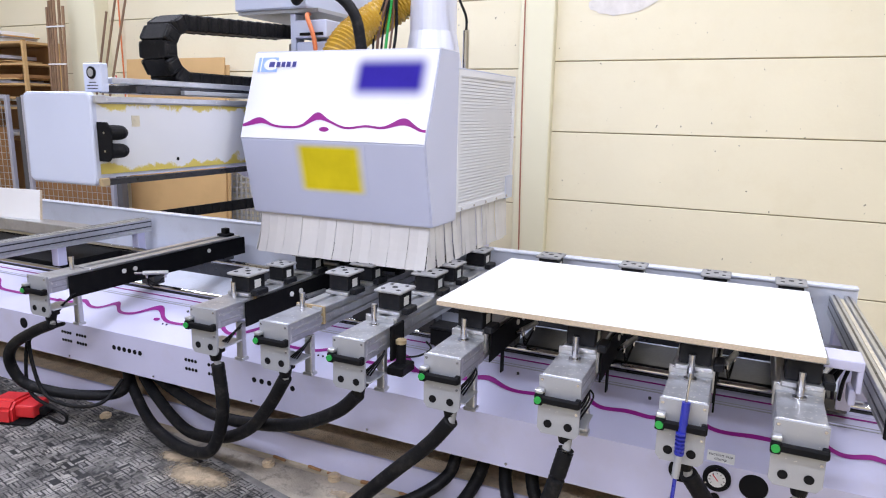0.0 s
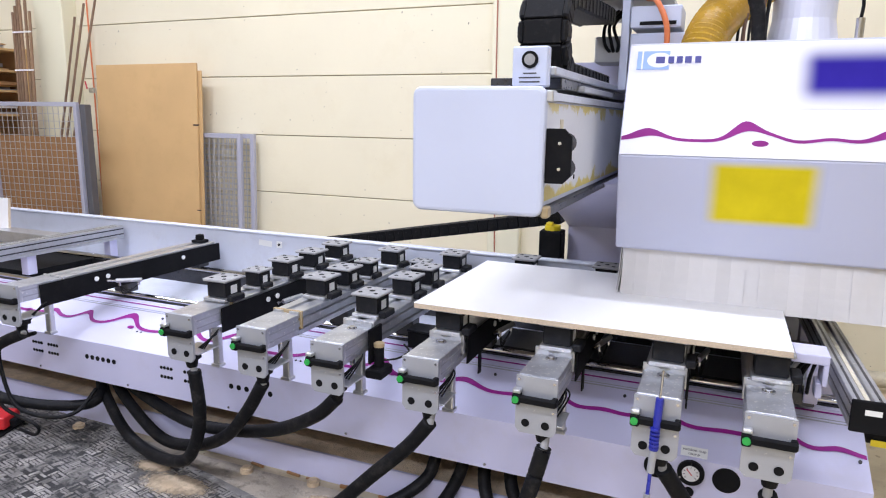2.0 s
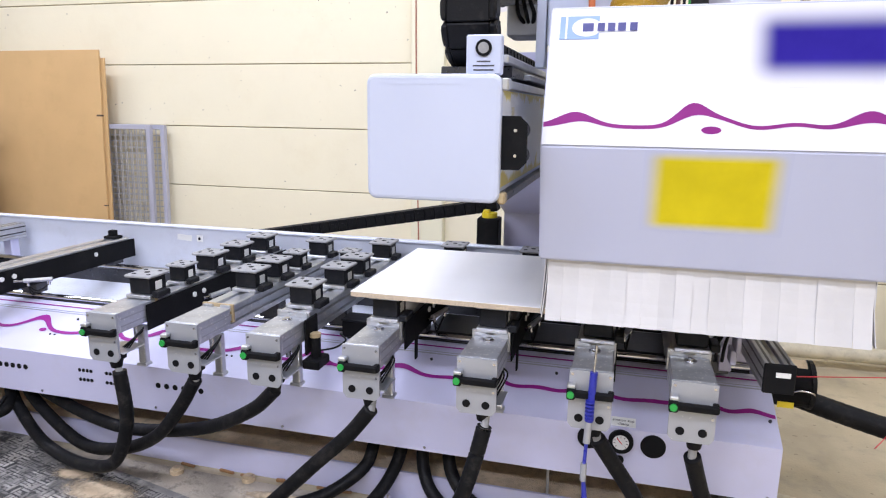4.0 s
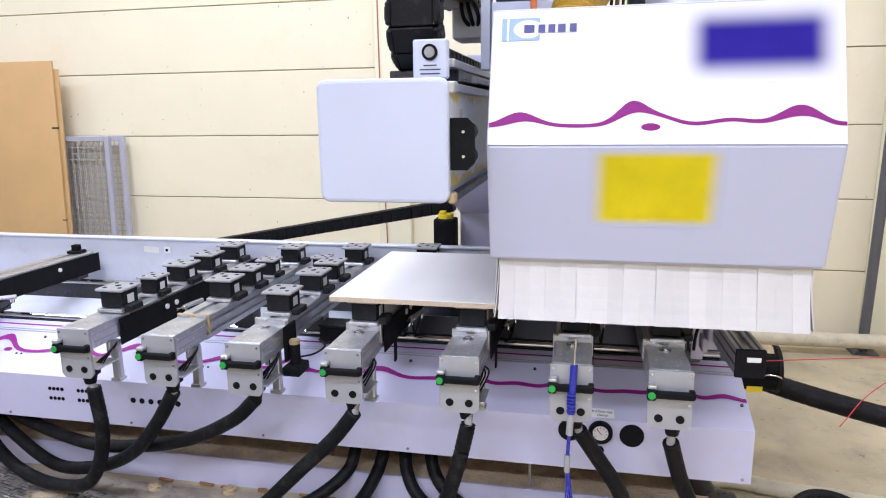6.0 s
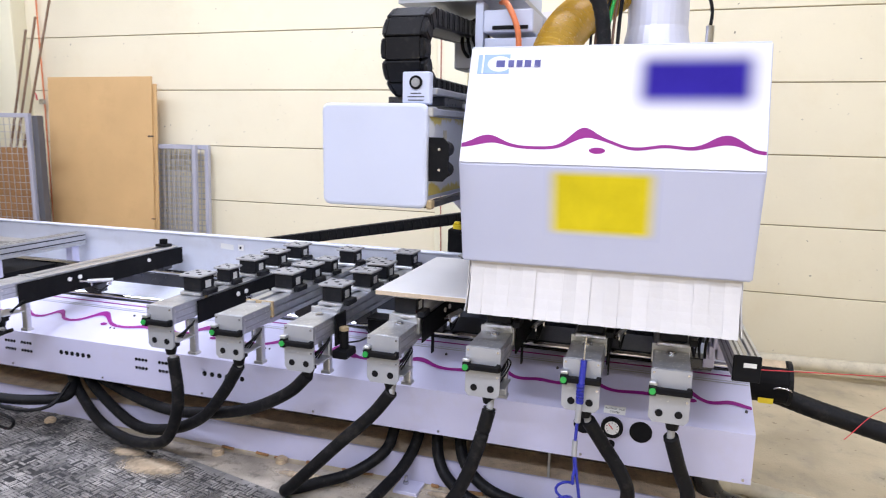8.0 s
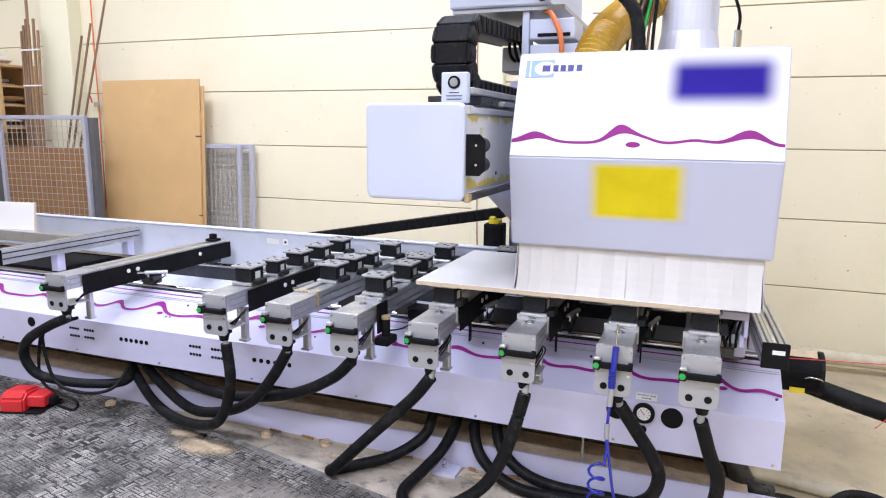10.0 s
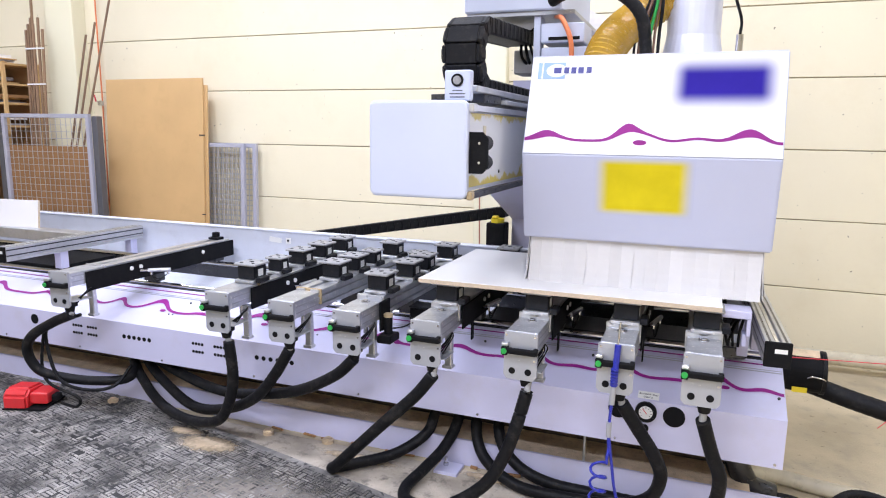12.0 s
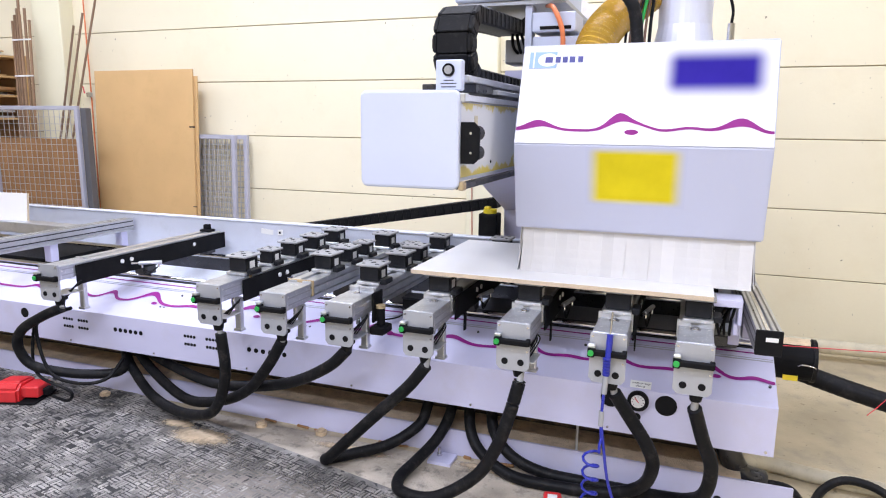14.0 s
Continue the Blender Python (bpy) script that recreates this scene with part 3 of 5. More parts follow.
def pod_mesh():
    base = bm_box(-0.058, 0.058, -0.07, 0.07, 0, 0.016, bevel=0.003)
    body = bm_box(-0.05, 0.05, -0.052, 0.052, 0.016, 0.086, bevel=0.006, seg=2)
    top = bmesh.new()
    box(top, -0.063, 0.063, -0.066, 0.066, 0.086, 0.098, bevel=0.004)
    valve = bm_box(0.056, 0.088, -0.055, 0.03, 0.004, 0.030, bevel=0.004)
    holes = [mesh_of("hole", bm_cyl((x, y, 0.096), (x, y, 0.0992), r, seg=12), M_BLACK) for x, y, r in ((-0.035, -0.037, 0.009), (0.035, -0.037, 0.009), (-0.035, 0.037, 0.009), (0.035, 0.037, 0.009), (0, 0, 0.012))]
    return holes + [mesh_of("base", base, M_ALU), mesh_of("body", body, M_POD), mesh_of("pad", top, M_PODTOP), mesh_of("valve", valve, M_POD),
            mesh_of("label_plate", bm_box(0.0502, 0.0515, -0.018, 0.022, 0.030, 0.066), M_LABEL)]


POD = pod_mesh()


def pod(x, y, z, turn=0, small=False, plate=True):
    t = thing("suction_pod", "black square suction pod with grey pad, standing on a console", "suction pod", "suction pods", pose(x, y, z, 0, 0, turn))
    for me in POD:
        if me.name.startswith("label") and not plate:
            continue
        ob = part(me.name.split(".")[0], me, None, t)
        if small:
            ob.scale = (0.8, 0.8, 0.92)
    return t


def console(x, plated):
    t = thing("console", "aluminium console beam with grey end plate" + (" and black side plate" if plated else " and bare grooved sides"), "console", "consoles on the machine bed", (x, 0, 0))
    w, top = 0.063, 0.872
    e = {-2.842: 0.026, -1.808: 0.016, -1.448: 0.010}.get(x, 0.0)   # small differences in height
    beam = bmesh.new()
    prof = [(-w, 0.775), (w, 0.775), (w, 0.795), (w - 0.012, 0.797), (w - 0.012, 0.807), (w, 0.809), (w, 0.835), (w - 0.012, 0.837), (w - 0.012, 0.847), (w, 0.849), (w, top - 0.004), (w - 0.004, top),
            (0.018, top), (0.016, top - 0.01), (-0.016, top - 0.01), (-0.018, top), (-w + 0.004, top), (-w, top - 0.004)]
    a = [beam.verts.new((px, 0.246, pz)) for px, pz in prof]
    b = [beam.verts.new((px, 1.33, pz)) for px, pz in prof]
    beam.faces.new(a)
    beam.faces.new(b[::-1])
    for i in range(len(prof)):
        j = (i + 1) % len(prof)
        beam.faces.new((a[i], a[j], b[j], b[i]))
    part("beam", beam, M_ALU, t)
    part("end_block", bm_box(-w - 0.002, w + 0.002, 0.032, 0.245, 0.770 + e, min(0.854 + e, 0.871), bevel=0.004, seg=2), M_BLOCK, t)
    for sx in (-1, 1):
        for z in (0.795 + e, 0.825 + e):
            part("groove", bm_box(sx * (w + 0.0015) - 0.001, sx * (w + 0.0015) + 0.001, 0.05, 0.24, z - 0.003, z + 0.003), M_PLATE, t)
    plate = bmesh.new()
    pts = [(-0.068, 0.853), (0.068, 0.853), (0.068, 0.674), (0.054, 0.657), (-0.054, 0.657), (-0.068, 0.674)]
    f = [plate.verts.new((px, 0.020, pz + e)) for px, pz in pts]
    g = [plate.verts.new((px, 0.031, pz + e)) for px, pz in pts]
    plate.faces.new(f)
    plate.faces.new(g[::-1])
    for i in range(6):
        j = (i + 1) % 6
        plate.faces.new((f[i], f[j], g[j], g[i]))
    ep = part("end_plate", plate, M_PLATE, t)
    for px in (-0.033, 0.033):
        part("hole", bm_cyl((px, 0.0175, 0.693 + e), (px, 0.026, 0.693 + e), 0.0135, seg=18), M_BLACK, ep)
    for px, pz in ((-0.058, 0.841), (0.058, 0.841), (0.058, 0.742)):
        part("screw", bm_cyl((px, 0.0165, pz + e), (px, 0.022, pz + e), 0.0048, seg=8), M_STEEL, ep)
    handle = bmesh.new()
    box(handle, -0.066, 0.072, -0.012, 0.006, 0.770, 0.795, bevel=0.005)
    box(handle, 0.054, 0.072, 0.000, 0.0205, 0.768, 0.797, bevel=0.003)
    hd = part("handle", handle, M_BLACK, t, "black bar handle", at=(0, 0, e))
    part("mount", bm_box(-0.073, -0.046, -0.013, 0.0202, 0.763, 0.800, bevel=0.004), M_BLACK, hd)
    part("button", bm_cyl((-0.060, -0.019, 0.782), (-0.060, -0.009, 0.782), 0.0115, seg=18), M_GREEN, hd, "green push button")
    part("clip", bm_box(-0.073, -0.045, -0.010, 0.018, 0.800, 0.815, bevel=0.005, seg=2), M_ALU, hd)
    # bracket, leg, plug below
    near_end = x > -0.2
    part("bracket", bm_box(-0.03, 0.055 if near_end else 0.085, 0.031, 0.15, 0.690 + e, 0.695 + e, bevel=0.001), M_ALU, t)
    leg = bmesh.new()
    box(leg, 0.030, 0.064, 0.17, 0.20, 0.608, 0.776, bevel=0.006, seg=2)
    box(leg, 0.022, 0.068, 0.165, 0.205, 0.602, 0.616, bevel=0.002)
    if not near_end:
        part("leg", leg, M_ALU, t)
    plug = bm_box(-0.012, 0.046, 0.036, 0.092, 0.652, 0.690, bevel=0.006, seg=2)
    cyl(plug, (0.017, 0.062, 0.622), (0.017, 0.062, 0.655), 0.021, seg=14, r2=0.028)
    part("plug", plug, M_RUBBER, t, at=(0, 0, e))
    for k in range(0 if near_end else 4):
        part("wire", tube(bmesh.new(), [(0.02 + 0.012 * k, 0.08, 0.70), (0.045 + 0.014 * k, 0.12, 0.73 + 0.012 * k), (0.06, 0.18, 0.755 + 0.005 * k)], 0.0032, seg=6, n=5), M_RUBBER, t)
    part("carriage", bm_box(-0.05, 0.05, 0.650, 0.725, 0.695, 0.776, bevel=0.004), M_DARKSTEEL, t)
    part("carriage", bm_box(-0.05, 0.05, 1.195, 1.285, 0.724, 0.776, bevel=0.004), M_DARKSTEEL, t)
    if plated:
        shift = -0.16 if x < -2 else (-0.10 if x < -1.5 else 0.0)
        sp = part("side_plate", bm_box(0.068, 0.074, 0.29 + shift, 1.36, 0.752, 0.860, bevel=0.001), M_BLACK, t, "black side plate")
        bolt = mesh_of("bolt", bm_cyl((0, 0, 0), (0.006, 0, 0), 0.012, seg=14), M_LABEL)
        for y in (0.60 + shift, 0.67 + shift, 1.14 + shift * 0.6):
            part("bolt", bolt, None, sp, at=(0.074, y, 0.824))
        if shift == 0.0:
            part("skirt", bm_box(0.068, 0.074, 0.42, 0.45, 0.664, 0.752, bevel=0.001), M_BLACK, sp)
        a = (0.085, 0.55, 0.792) if x > -2 else (0.080, 0.50, 0.800)
        b = (0.125, 0.70, 0.800) if x > -2 else (0.215, 0.60, 0.800)
        va, vb = Vector(a), Vector(b)
        part("stop_cylinder", bm_cyl(va.lerp(vb, 0.25), b, 0.011, seg=12), M_ALU, t)
        part("stop_rod", bm_cyl(a, va.lerp(vb, 0.25), 0.006, seg=10), M_STEEL, t)
        for f in (0.35, 0.9):
            p = va.lerp(vb, f)
            part("fitting", bm_cyl(p, p + Vector((0, 0, -0.028)), 0.007, seg=8), M_STEEL, t)
        for k in range(3):
            p, q = va.lerp(vb, 0.35) + Vector((0, 0, -0.024)), va.lerp(vb, 0.9) + Vector((0, 0, -0.024))
            part("wire", tube(bmesh.new(), [p, p.lerp(q, 0.4) + Vector((0, -0.012 * k, -0.03 - 0.008 * k)), q], 0.003, seg=6, n=6), M_RUBBER, t)
    part("clamp", bm_box(-0.07, 0.07, 0.255, 0.268, 0.80, 0.8745, bevel=0.001), M_TAPE if x in (-1.448, -1.808) else M_ALU, t)
    pin = part("locating_pin", bm_cyl((0, 0.205, 0.78), (0, 0.205, 0.938), 0.0115, seg=14), M_STEEL, t, "steel locating pin")
    PINS.append(pin)
    part("collar", bm_cyl((0, 0.205, 0.853), (0, 0.205, 0.859), 0.02, seg=18), M_STEEL, t)
    return t


for x, plated in CONSOLES:
    console(x, plated)
ZC = 0.8725
for x, ys in ((0.360, (0.30, 0.78, 1.30)), (0.052, (0.30, 0.78, 1.30)), (-0.318, (0.30, 0.78, 1.30)), (-0.730, (0.30, 0.78, 1.31)), (-1.108, (0.36, 0.68, 0.89, 1.26)), (-1.448, (0.51, 0.71, 1.21)), (-1.808, (0.29, 0.74, 0.97, 1.22))):
    for y in ys:
        pod(x + 0.006, y, ZC)
for x, y in ((-1.808, 0.515), (-1.448, 0.92), (-1.30, 1.24)):
    pod(x + 0.01, y, ZC - (0.0 if x != -1.30 else 0.05), small=True)
stop = thing("stop_block", "small black stop block on the end of a console", "stop block", at=(-2.842, 1.27, ZC))
part("foot", bm_box(-0.04, 0.04, -0.035, 0.035, 0, 0.016, bevel=0.003), M_BLACK, stop)
part("knob", bm_box(-0.02, 0.02, -0.02, 0.02, 0.016, 0.05, bevel=0.006, seg=2), M_BLACK, stop)


def cable_box(x, y):
    t = thing("cable_box", "black terminal box with looped black cables between two consoles", "cable box", at=(x, y, 0.668))
    part("body", bm_box(-0.06, 0.06, -0.05, 0.05, 0.0, 0.075, bevel=0.006, seg=2), M_BLACK, t)
    part("lid", bm_box(-0.064, 0.064, -0.054, 0.054, 0.075, 0.086, bevel=0.003), M_POD, t)
    part("gland", bm_cyl((0.06, 0, 0.05), (0.09, 0, 0.05), 0.012, seg=12), M_STEEL, t)
    for k in range(4):
        part("cable", tube(bmesh.new(), [(0.07, -0.02 + 0.012 * k, 0.05), (0.11 + 0.01 * k, -0.03, 0.10 + 0.012 * k), (0.15, -0.08 - 0.02 * k, 0.09), (0.12, -0.13, 0.03 + 0.01 * k), (0.05 - 0.02 * k, -0.10, 0.02)], 0.0045, seg=7, n=6), M_RUBBER, t)


cable_box(-0.985, 0.62)


def workpiece():
    t = thing("workpiece", "white laminated chipboard panel lying on the suction pods", "board", at=(0, 0, 0))
    part("core", bm_box(-0.842, 0.416, 0.205, 1.035, 0.9720, 0.9900), M_BOARD_EDGE, t, "brown chipboard core")
    part("laminate", bm_box(-0.8425, 0.4165, 0.2045, 1.0355, 0.9900, 0.9915), M_BOARD, t, "white laminate face")


workpiece()


# ---- end rails ----
def end_rail(x, y0, y1, label):
    t = thing("end_rail", label, "rail", "end rails of the machine bed", (x, 0, 0))
    prof = bmesh.new()
    for x0, x1, z0, z1 in ((-0.044, -0.012, 0.835, 0.905), (0.012, 0.044, 0.835, 0.905), (-0.012, 0.012, 0.835, 0.892), (-0.044, 0.044, 0.815, 0.833)):
        box(prof, x0, x1, y0, y1, z0, z1, bevel=0.002)
    part("profile", prof, M_ALU, t)
    for k in (-0.028, 0.028):
        part("groove", bm_box(k - 0.004, k + 0.004, y0 + 0.002, y1 - 0.002, 0.9045, 0.9056), M_DARKSTEEL, t)
    part("strip", bm_box(-0.006, 0.006, y0 + 0.01, y1 - 0.02, 0.893, 0.896), M_TUBE, t)
    for z in (0.850, 0.885):
        part("groove", bm_box(0.0435, 0.0446, y0 + 0.002, y1 - 0.002, z - 0.004, z + 0.004), M_DARKSTEEL, t)
        part("groove", bm_box(-0.0446, -0.0435, y0 + 0.002, y1 - 0.002, z - 0.004, z + 0.004), M_DARKSTEEL, t)
    cap = part("end_cap", bm_box(-0.046, 0.046, y0 - 0.012, y0, 0.812, 0.907, bevel=0.003), M_BLACK, t)
    part("label_plate", bm_box(-0.012, 0.030, y0 - 0.0135, y0 - 0.0125, 0.866, 0.882), M_LABEL, cap)
    part("post", bm_box(-0.03, 0.03, 1.27, 1.33, 0.62, 0.815, bevel=0.003), M_LAV, t)
    part("post", bm_box(-0.03, 0.03, 0.68, 0.74, 0.70, 0.815, bevel=0.003), M_LAV, t)
    return t


end_rail(0.612, 0.12, 1.41, "aluminium profile rail across the bed's end").matrix_basis = pose(0.612, 0, 0, 0, 0, 1.6)
end_rail(-3.66, 0.30, 1.38, "aluminium profile rail across the far part of the bed")
br = thing("end_bracket", "lavender angle bracket holding black cables beside the board", "bracket", at=(0.50, 0, 0))
part("arm", bm_box(-0.08, 0.028, 0.30, 0.41, 0.930, 0.962, bevel=0.004, seg=2), M_LAV, br)
part("leg", bm_box(0.012, 0.0275, 0.302, 0.408, 0.86, 0.932, bevel=0.003), M_LAV, br)
part("foot", bm_box(0.0, 0.020, 0.33, 0.40, 0.81, 0.862, bevel=0.003), M_LAV, br)
part("web", bm_box(0.0, 0.045, 0.56, 0.57, 0.70, 0.90, bevel=0.003), M_LAV, br)
for k in range(3):
    part("cable", tube(bmesh.new(), [(-0.04 + 0.02 * k, 0.50, 0.76), (-0.05 + 0.025 * k, 0.47, 0.83), (-0.01 + 0.01 * k, 0.45, 0.91), (-0.03, 0.50, 0.87 - 0.02 * k)], 0.006, seg=8), M_RUBBER, br)
part("stay", bm_box(-0.06, 0.04, 0.58, 0.66, 0.68, 0.73, bevel=0.004), M_DARKSTEEL, br)


# ---- gantry: arm, column and processing head ----
HW = 0.50  # half the hood's width


def gantry():
    t = thing("gantry", "travelling gantry with white capped arm carrying a hooded processing head", "gantry", at=(0, 0, 0))
    ax0, ax1, z0, z1 = -1.005, -0.598, 1.388, 1.756
    cover = bmesh.new()
    rings = []
    for inset, y in ((0.012, -0.1130), (0.004, -0.1105), (0.0, -0.1050), (0.0, -0.0885)):
        ring = []
        for cx, cz, a0 in ((ax1, z0, -90), (ax1, z1, 0), (ax0, z1, 90), (ax0, z0, 180)):
            for k in range(6):
                a = radians(a0 + 18 * k)
                mx, mz = (ax1 - 0.028 if cx == ax1 else ax0 + 0.028), (z1 - 0.028 if cz == z1 else z0 + 0.028)
                ring.append(cover.verts.new((mx + (0.028 - inset) * math.cos(a), y, mz + (0.028 - inset) * math.sin(a))))
        rings.append(ring)
    for a, b in zip(rings, rings[1:]):
        for k in range(24):
            cover.faces.new((a[k], a[(k + 1) % 24], b[(k + 1) % 24], b[k]))
    cover.faces.new(rings[0])
    cover.faces.new(rings[-1][::-1])
    cv = part("end_cover", cover, M_COVER, t, "white end cover")
    part("scuff", bm_box(ax0 + 0.05, ax1 - 0.10, -0.1136, -0.1129, z1 - 0.030, z1 - 0.0265), M_COVER, cv)
    part("beam", bm_box(ax0 + 0.02, ax1 - 0.006, -0.0885, 2.05, z0 + 0.03, z1 - 0.03), M_COVER, t)
    side = part("side_panel", bm_box(ax1 - 0.006, ax1 - 0.001, -0.088, 1.6, z0 + 0.045, z1 - 0.045), M_GREASE, t, "pale side panel with yellow grease")
    part("hole", bm_cyl((ax1 - 0.003, 0.31, 1.475), (ax1 + 0.001, 0.31, 1.475), 0.008, seg=12), M_BLACK, side)
    part("label_plate", bm_box(ax1 - 0.001, ax1 + 0.0005, 0.075, 0.115, 1.62, 1.665), M_TUBE, side)
    for z in (z1 - 0.028, z0 + 0.012):
        part("guide_rail", bm_box(ax1 - 0.02, ax1 + 0.012, -0.086, 1.9, z - 0.012, z + 0.012, bevel=0.002), M_DARKSTEEL if z < 1.5 else M_ALU, t)
    lug = mesh_of("lug", bm_box(-0.008, 0.014, 0.0, 0.05, -0.017, 0.017, bevel=0.004), M_ALU)
    part("lug", lug, None, t, at=(ax1 + 0.004, -0.100, z1 - 0.028))
    part("lug", mesh_of("lug", bm_box(-0.008, 0.014, 0.0, 0.04, -0.017, 0.017, bevel=0.005), M_TAPE), None, t, at=(ax1 + 0.002, -0.100, z0 + 0.014))
    pl = bmesh.new()
    rim = [(ax1, 1.486), (ax1 + 0.052, 1.486), (ax1 + 0.074, 1.508), (ax1 + 0.074, 1.618), (ax1 + 0.052, 1.640), (ax1, 1.640)]
    fr, bk = [pl.verts.new((px, -0.092, pz)) for px, pz in rim], [pl.verts.new((px, -0.084, pz)) for px, pz in rim]
    pl.faces.new(fr)
    pl.faces.new(bk[::-1])
    for i in range(6):
        pl.faces.new((fr[i], bk[i], bk[(i + 1) % 6], fr[(i + 1) % 6]))
    bmesh.ops.recalc_face_normals(pl, faces=pl.faces[:])
    c = part("connector", pl, M_BLACK, t, "black buffer plate")
    for z in (1.599, 1.527):
        bm = cyl(bmesh.new(), (ax1 + 0.044, -0.0835, z), (ax1 + 0.044, -0.027, z), 0.031, seg=18, r2=0.029)
        bmesh.ops.create_uvsphere(bm, u_segments=14, v_segments=8, radius=0.029, matrix=Matrix.Translation((ax1 + 0.044, -0.027, z)) @ Matrix.Diagonal((1, 1.3, 1, 1)))
        part("buffer", bm, M_RUBBER, c)
        part("screw", bm_cyl((ax1 + 0.040, -0.095, z), (ax1 + 0.040, -0.0925, z), 0.005, seg=8), M_STEEL, c)
    gb = part("switch_box", bm_box(-0.768, -0.662, -0.03, 0.005, z1, z1 + 0.114, bevel=0.005), M_COVER, t, "white box with round black gauge", at=(0.048, -0.01, 0))
    part("gauge", bm_cyl((-0.715, -0.036, z1 + 0.076), (-0.715, -0.03, z1 + 0.076), 0.024, seg=24), M_BLACK, gb)
    part("dial", bm_cyl((-0.715, -0.0375, z1 + 0.076), (-0.715, -0.0362, z1 + 0.076), 0.016, seg=24), M_PODTOP, gb)
    for k, w in enumerate((0.02, 0.032, 0.03)):
        part("print_bar", bm_box(-0.715 - w, -0.715 + w, -0.0312, -0.0302, z1 + 0.036 - 0.012 * k, z1 + 0.040 - 0.012 * k), M_INK, gb)
    part("top_rail", bm_box(-0.66, -0.60, 0.0, 1.5, z1 + 0.035, z1 + 0.06, bevel=0.004), M_ALU, t)
    part("top_tray", bm_box(-0.84, -0.61, 0.12, 1.9, z1, z1 + 0.035, bevel=0.003), M_DARKSTEEL, t)
    part("spacer", bm_box(-0.63, -0.585, 0.36, 0.95, z1 + 0.0, z1 + 0.02, bevel=0.003), M_PLATE, t)
    # column and foot behind the bed
    col = prism(bmesh.new(), [(0.85, z0 + 0.02), (1.62, 1.10), (1.62, 0.25), (2.25, 0.25), (2.25, 1.95), (1.55, 1.95), (1.55, z0 + 0.02)], -0.885, -0.52)
    part("column", col, M_LAV, t)
    part("lower_web", bm_box(-0.52, 0.2, 1.62, 2.2, 0.25, 1.25, bevel=0.01), M_LAV, t)
    dv = part("drive_box", bm_box(-1.005, -0.887, 1.455, 1.56, 0.80, 1.087, bevel=0.006), M_BLACK, t)
    part("drive_cap", bm_cyl((-0.945, 1.505, 1.087), (-0.945, 1.505, 1.112), 0.042, seg=18), M_YELLOW, dv)
    part("drive_knob", bm_box(-0.978, -0.944, 1.485, 1.525, 1.112, 1.128, bevel=0.004), M_YELLOW, dv)
    # cable carrier that runs down behind the bed
    a, b = Vector((-0.95, 1.62, 1.14)), Vector((-3.95, 1.62, 0.60))
    d = (b - a).normalized()
    n = Vector((-d.z, 0, d.x))
    for k in range(46):
        p = a + d * 0.06 * k
        bm = bmesh.new()
        box(bm, -0.0285, 0.0285, -0.05, 0.05, -0.034, 0.034, bevel=0.003)
        box(bm, -0.012, 0.012, -0.052, -0.049, -0.012, 0.012)
        part("carrier_link", bm, M_BLACK, t, at=Matrix.Translation(p) @ pose(0, 0, 0, 0, math.degrees(math.atan2(-d.z, d.x)), 0))
    return t


def energy_chain(g):
    """Loop of links on the arm; it rolls half as far as the head slides."""
    loop = part("energy_chain", bm_box(-0.78, -0.69, 0.60, 0.64, 1.785, 1.80), M_BLACK, g, "black plastic energy chain")
    link = bmesh.new()
    box(link, -0.085, -0.063, -0.036, 0.036, -0.036, 0.036, bevel=0.006)
    box(link, 0.063, 0.085, -0.036, 0.036, -0.036, 0.036, bevel=0.006)
    box(link, -0.066, 0.066, -0.040, 0.040, 0.024, 0.035, bevel=0.003)
    box(link, -0.066, 0.066, -0.024, 0.024, -0.033, -0.025, bevel=0.002)
    box(link, -0.088, -0.083, -0.02, 0.02, -0.03, 0.03, bevel=0.002)
    box(link, 0.083, 0.088, -0.02, 0.02, -0.03, 0.03, bevel=0.002)
    me = mesh_of("link", link, M_RUBBER)
    r, zl = 0.128, 1.828
    yc = 0.49
    pts = []
    for k in range(10):
        pts.append((yc + 0.07 * (10 - k), zl, 180))
    for k in range(7):
        a = -90 - 180 * k / 6
        pts.append((yc + r * math.cos(radians(a)), zl + r + r * math.sin(radians(a)), a - 90))
    for k in range(1, 12):
        pts.append((yc + 0.07 * k, zl + 2 * r + 0.004 * k, 0))
    for y, z, a in pts:
        part("link", me, None, loop, at=Matrix.Translation((-0.735, y, z)) @ Matrix.Rotation(radians(a), 4, "X"))
    return loop


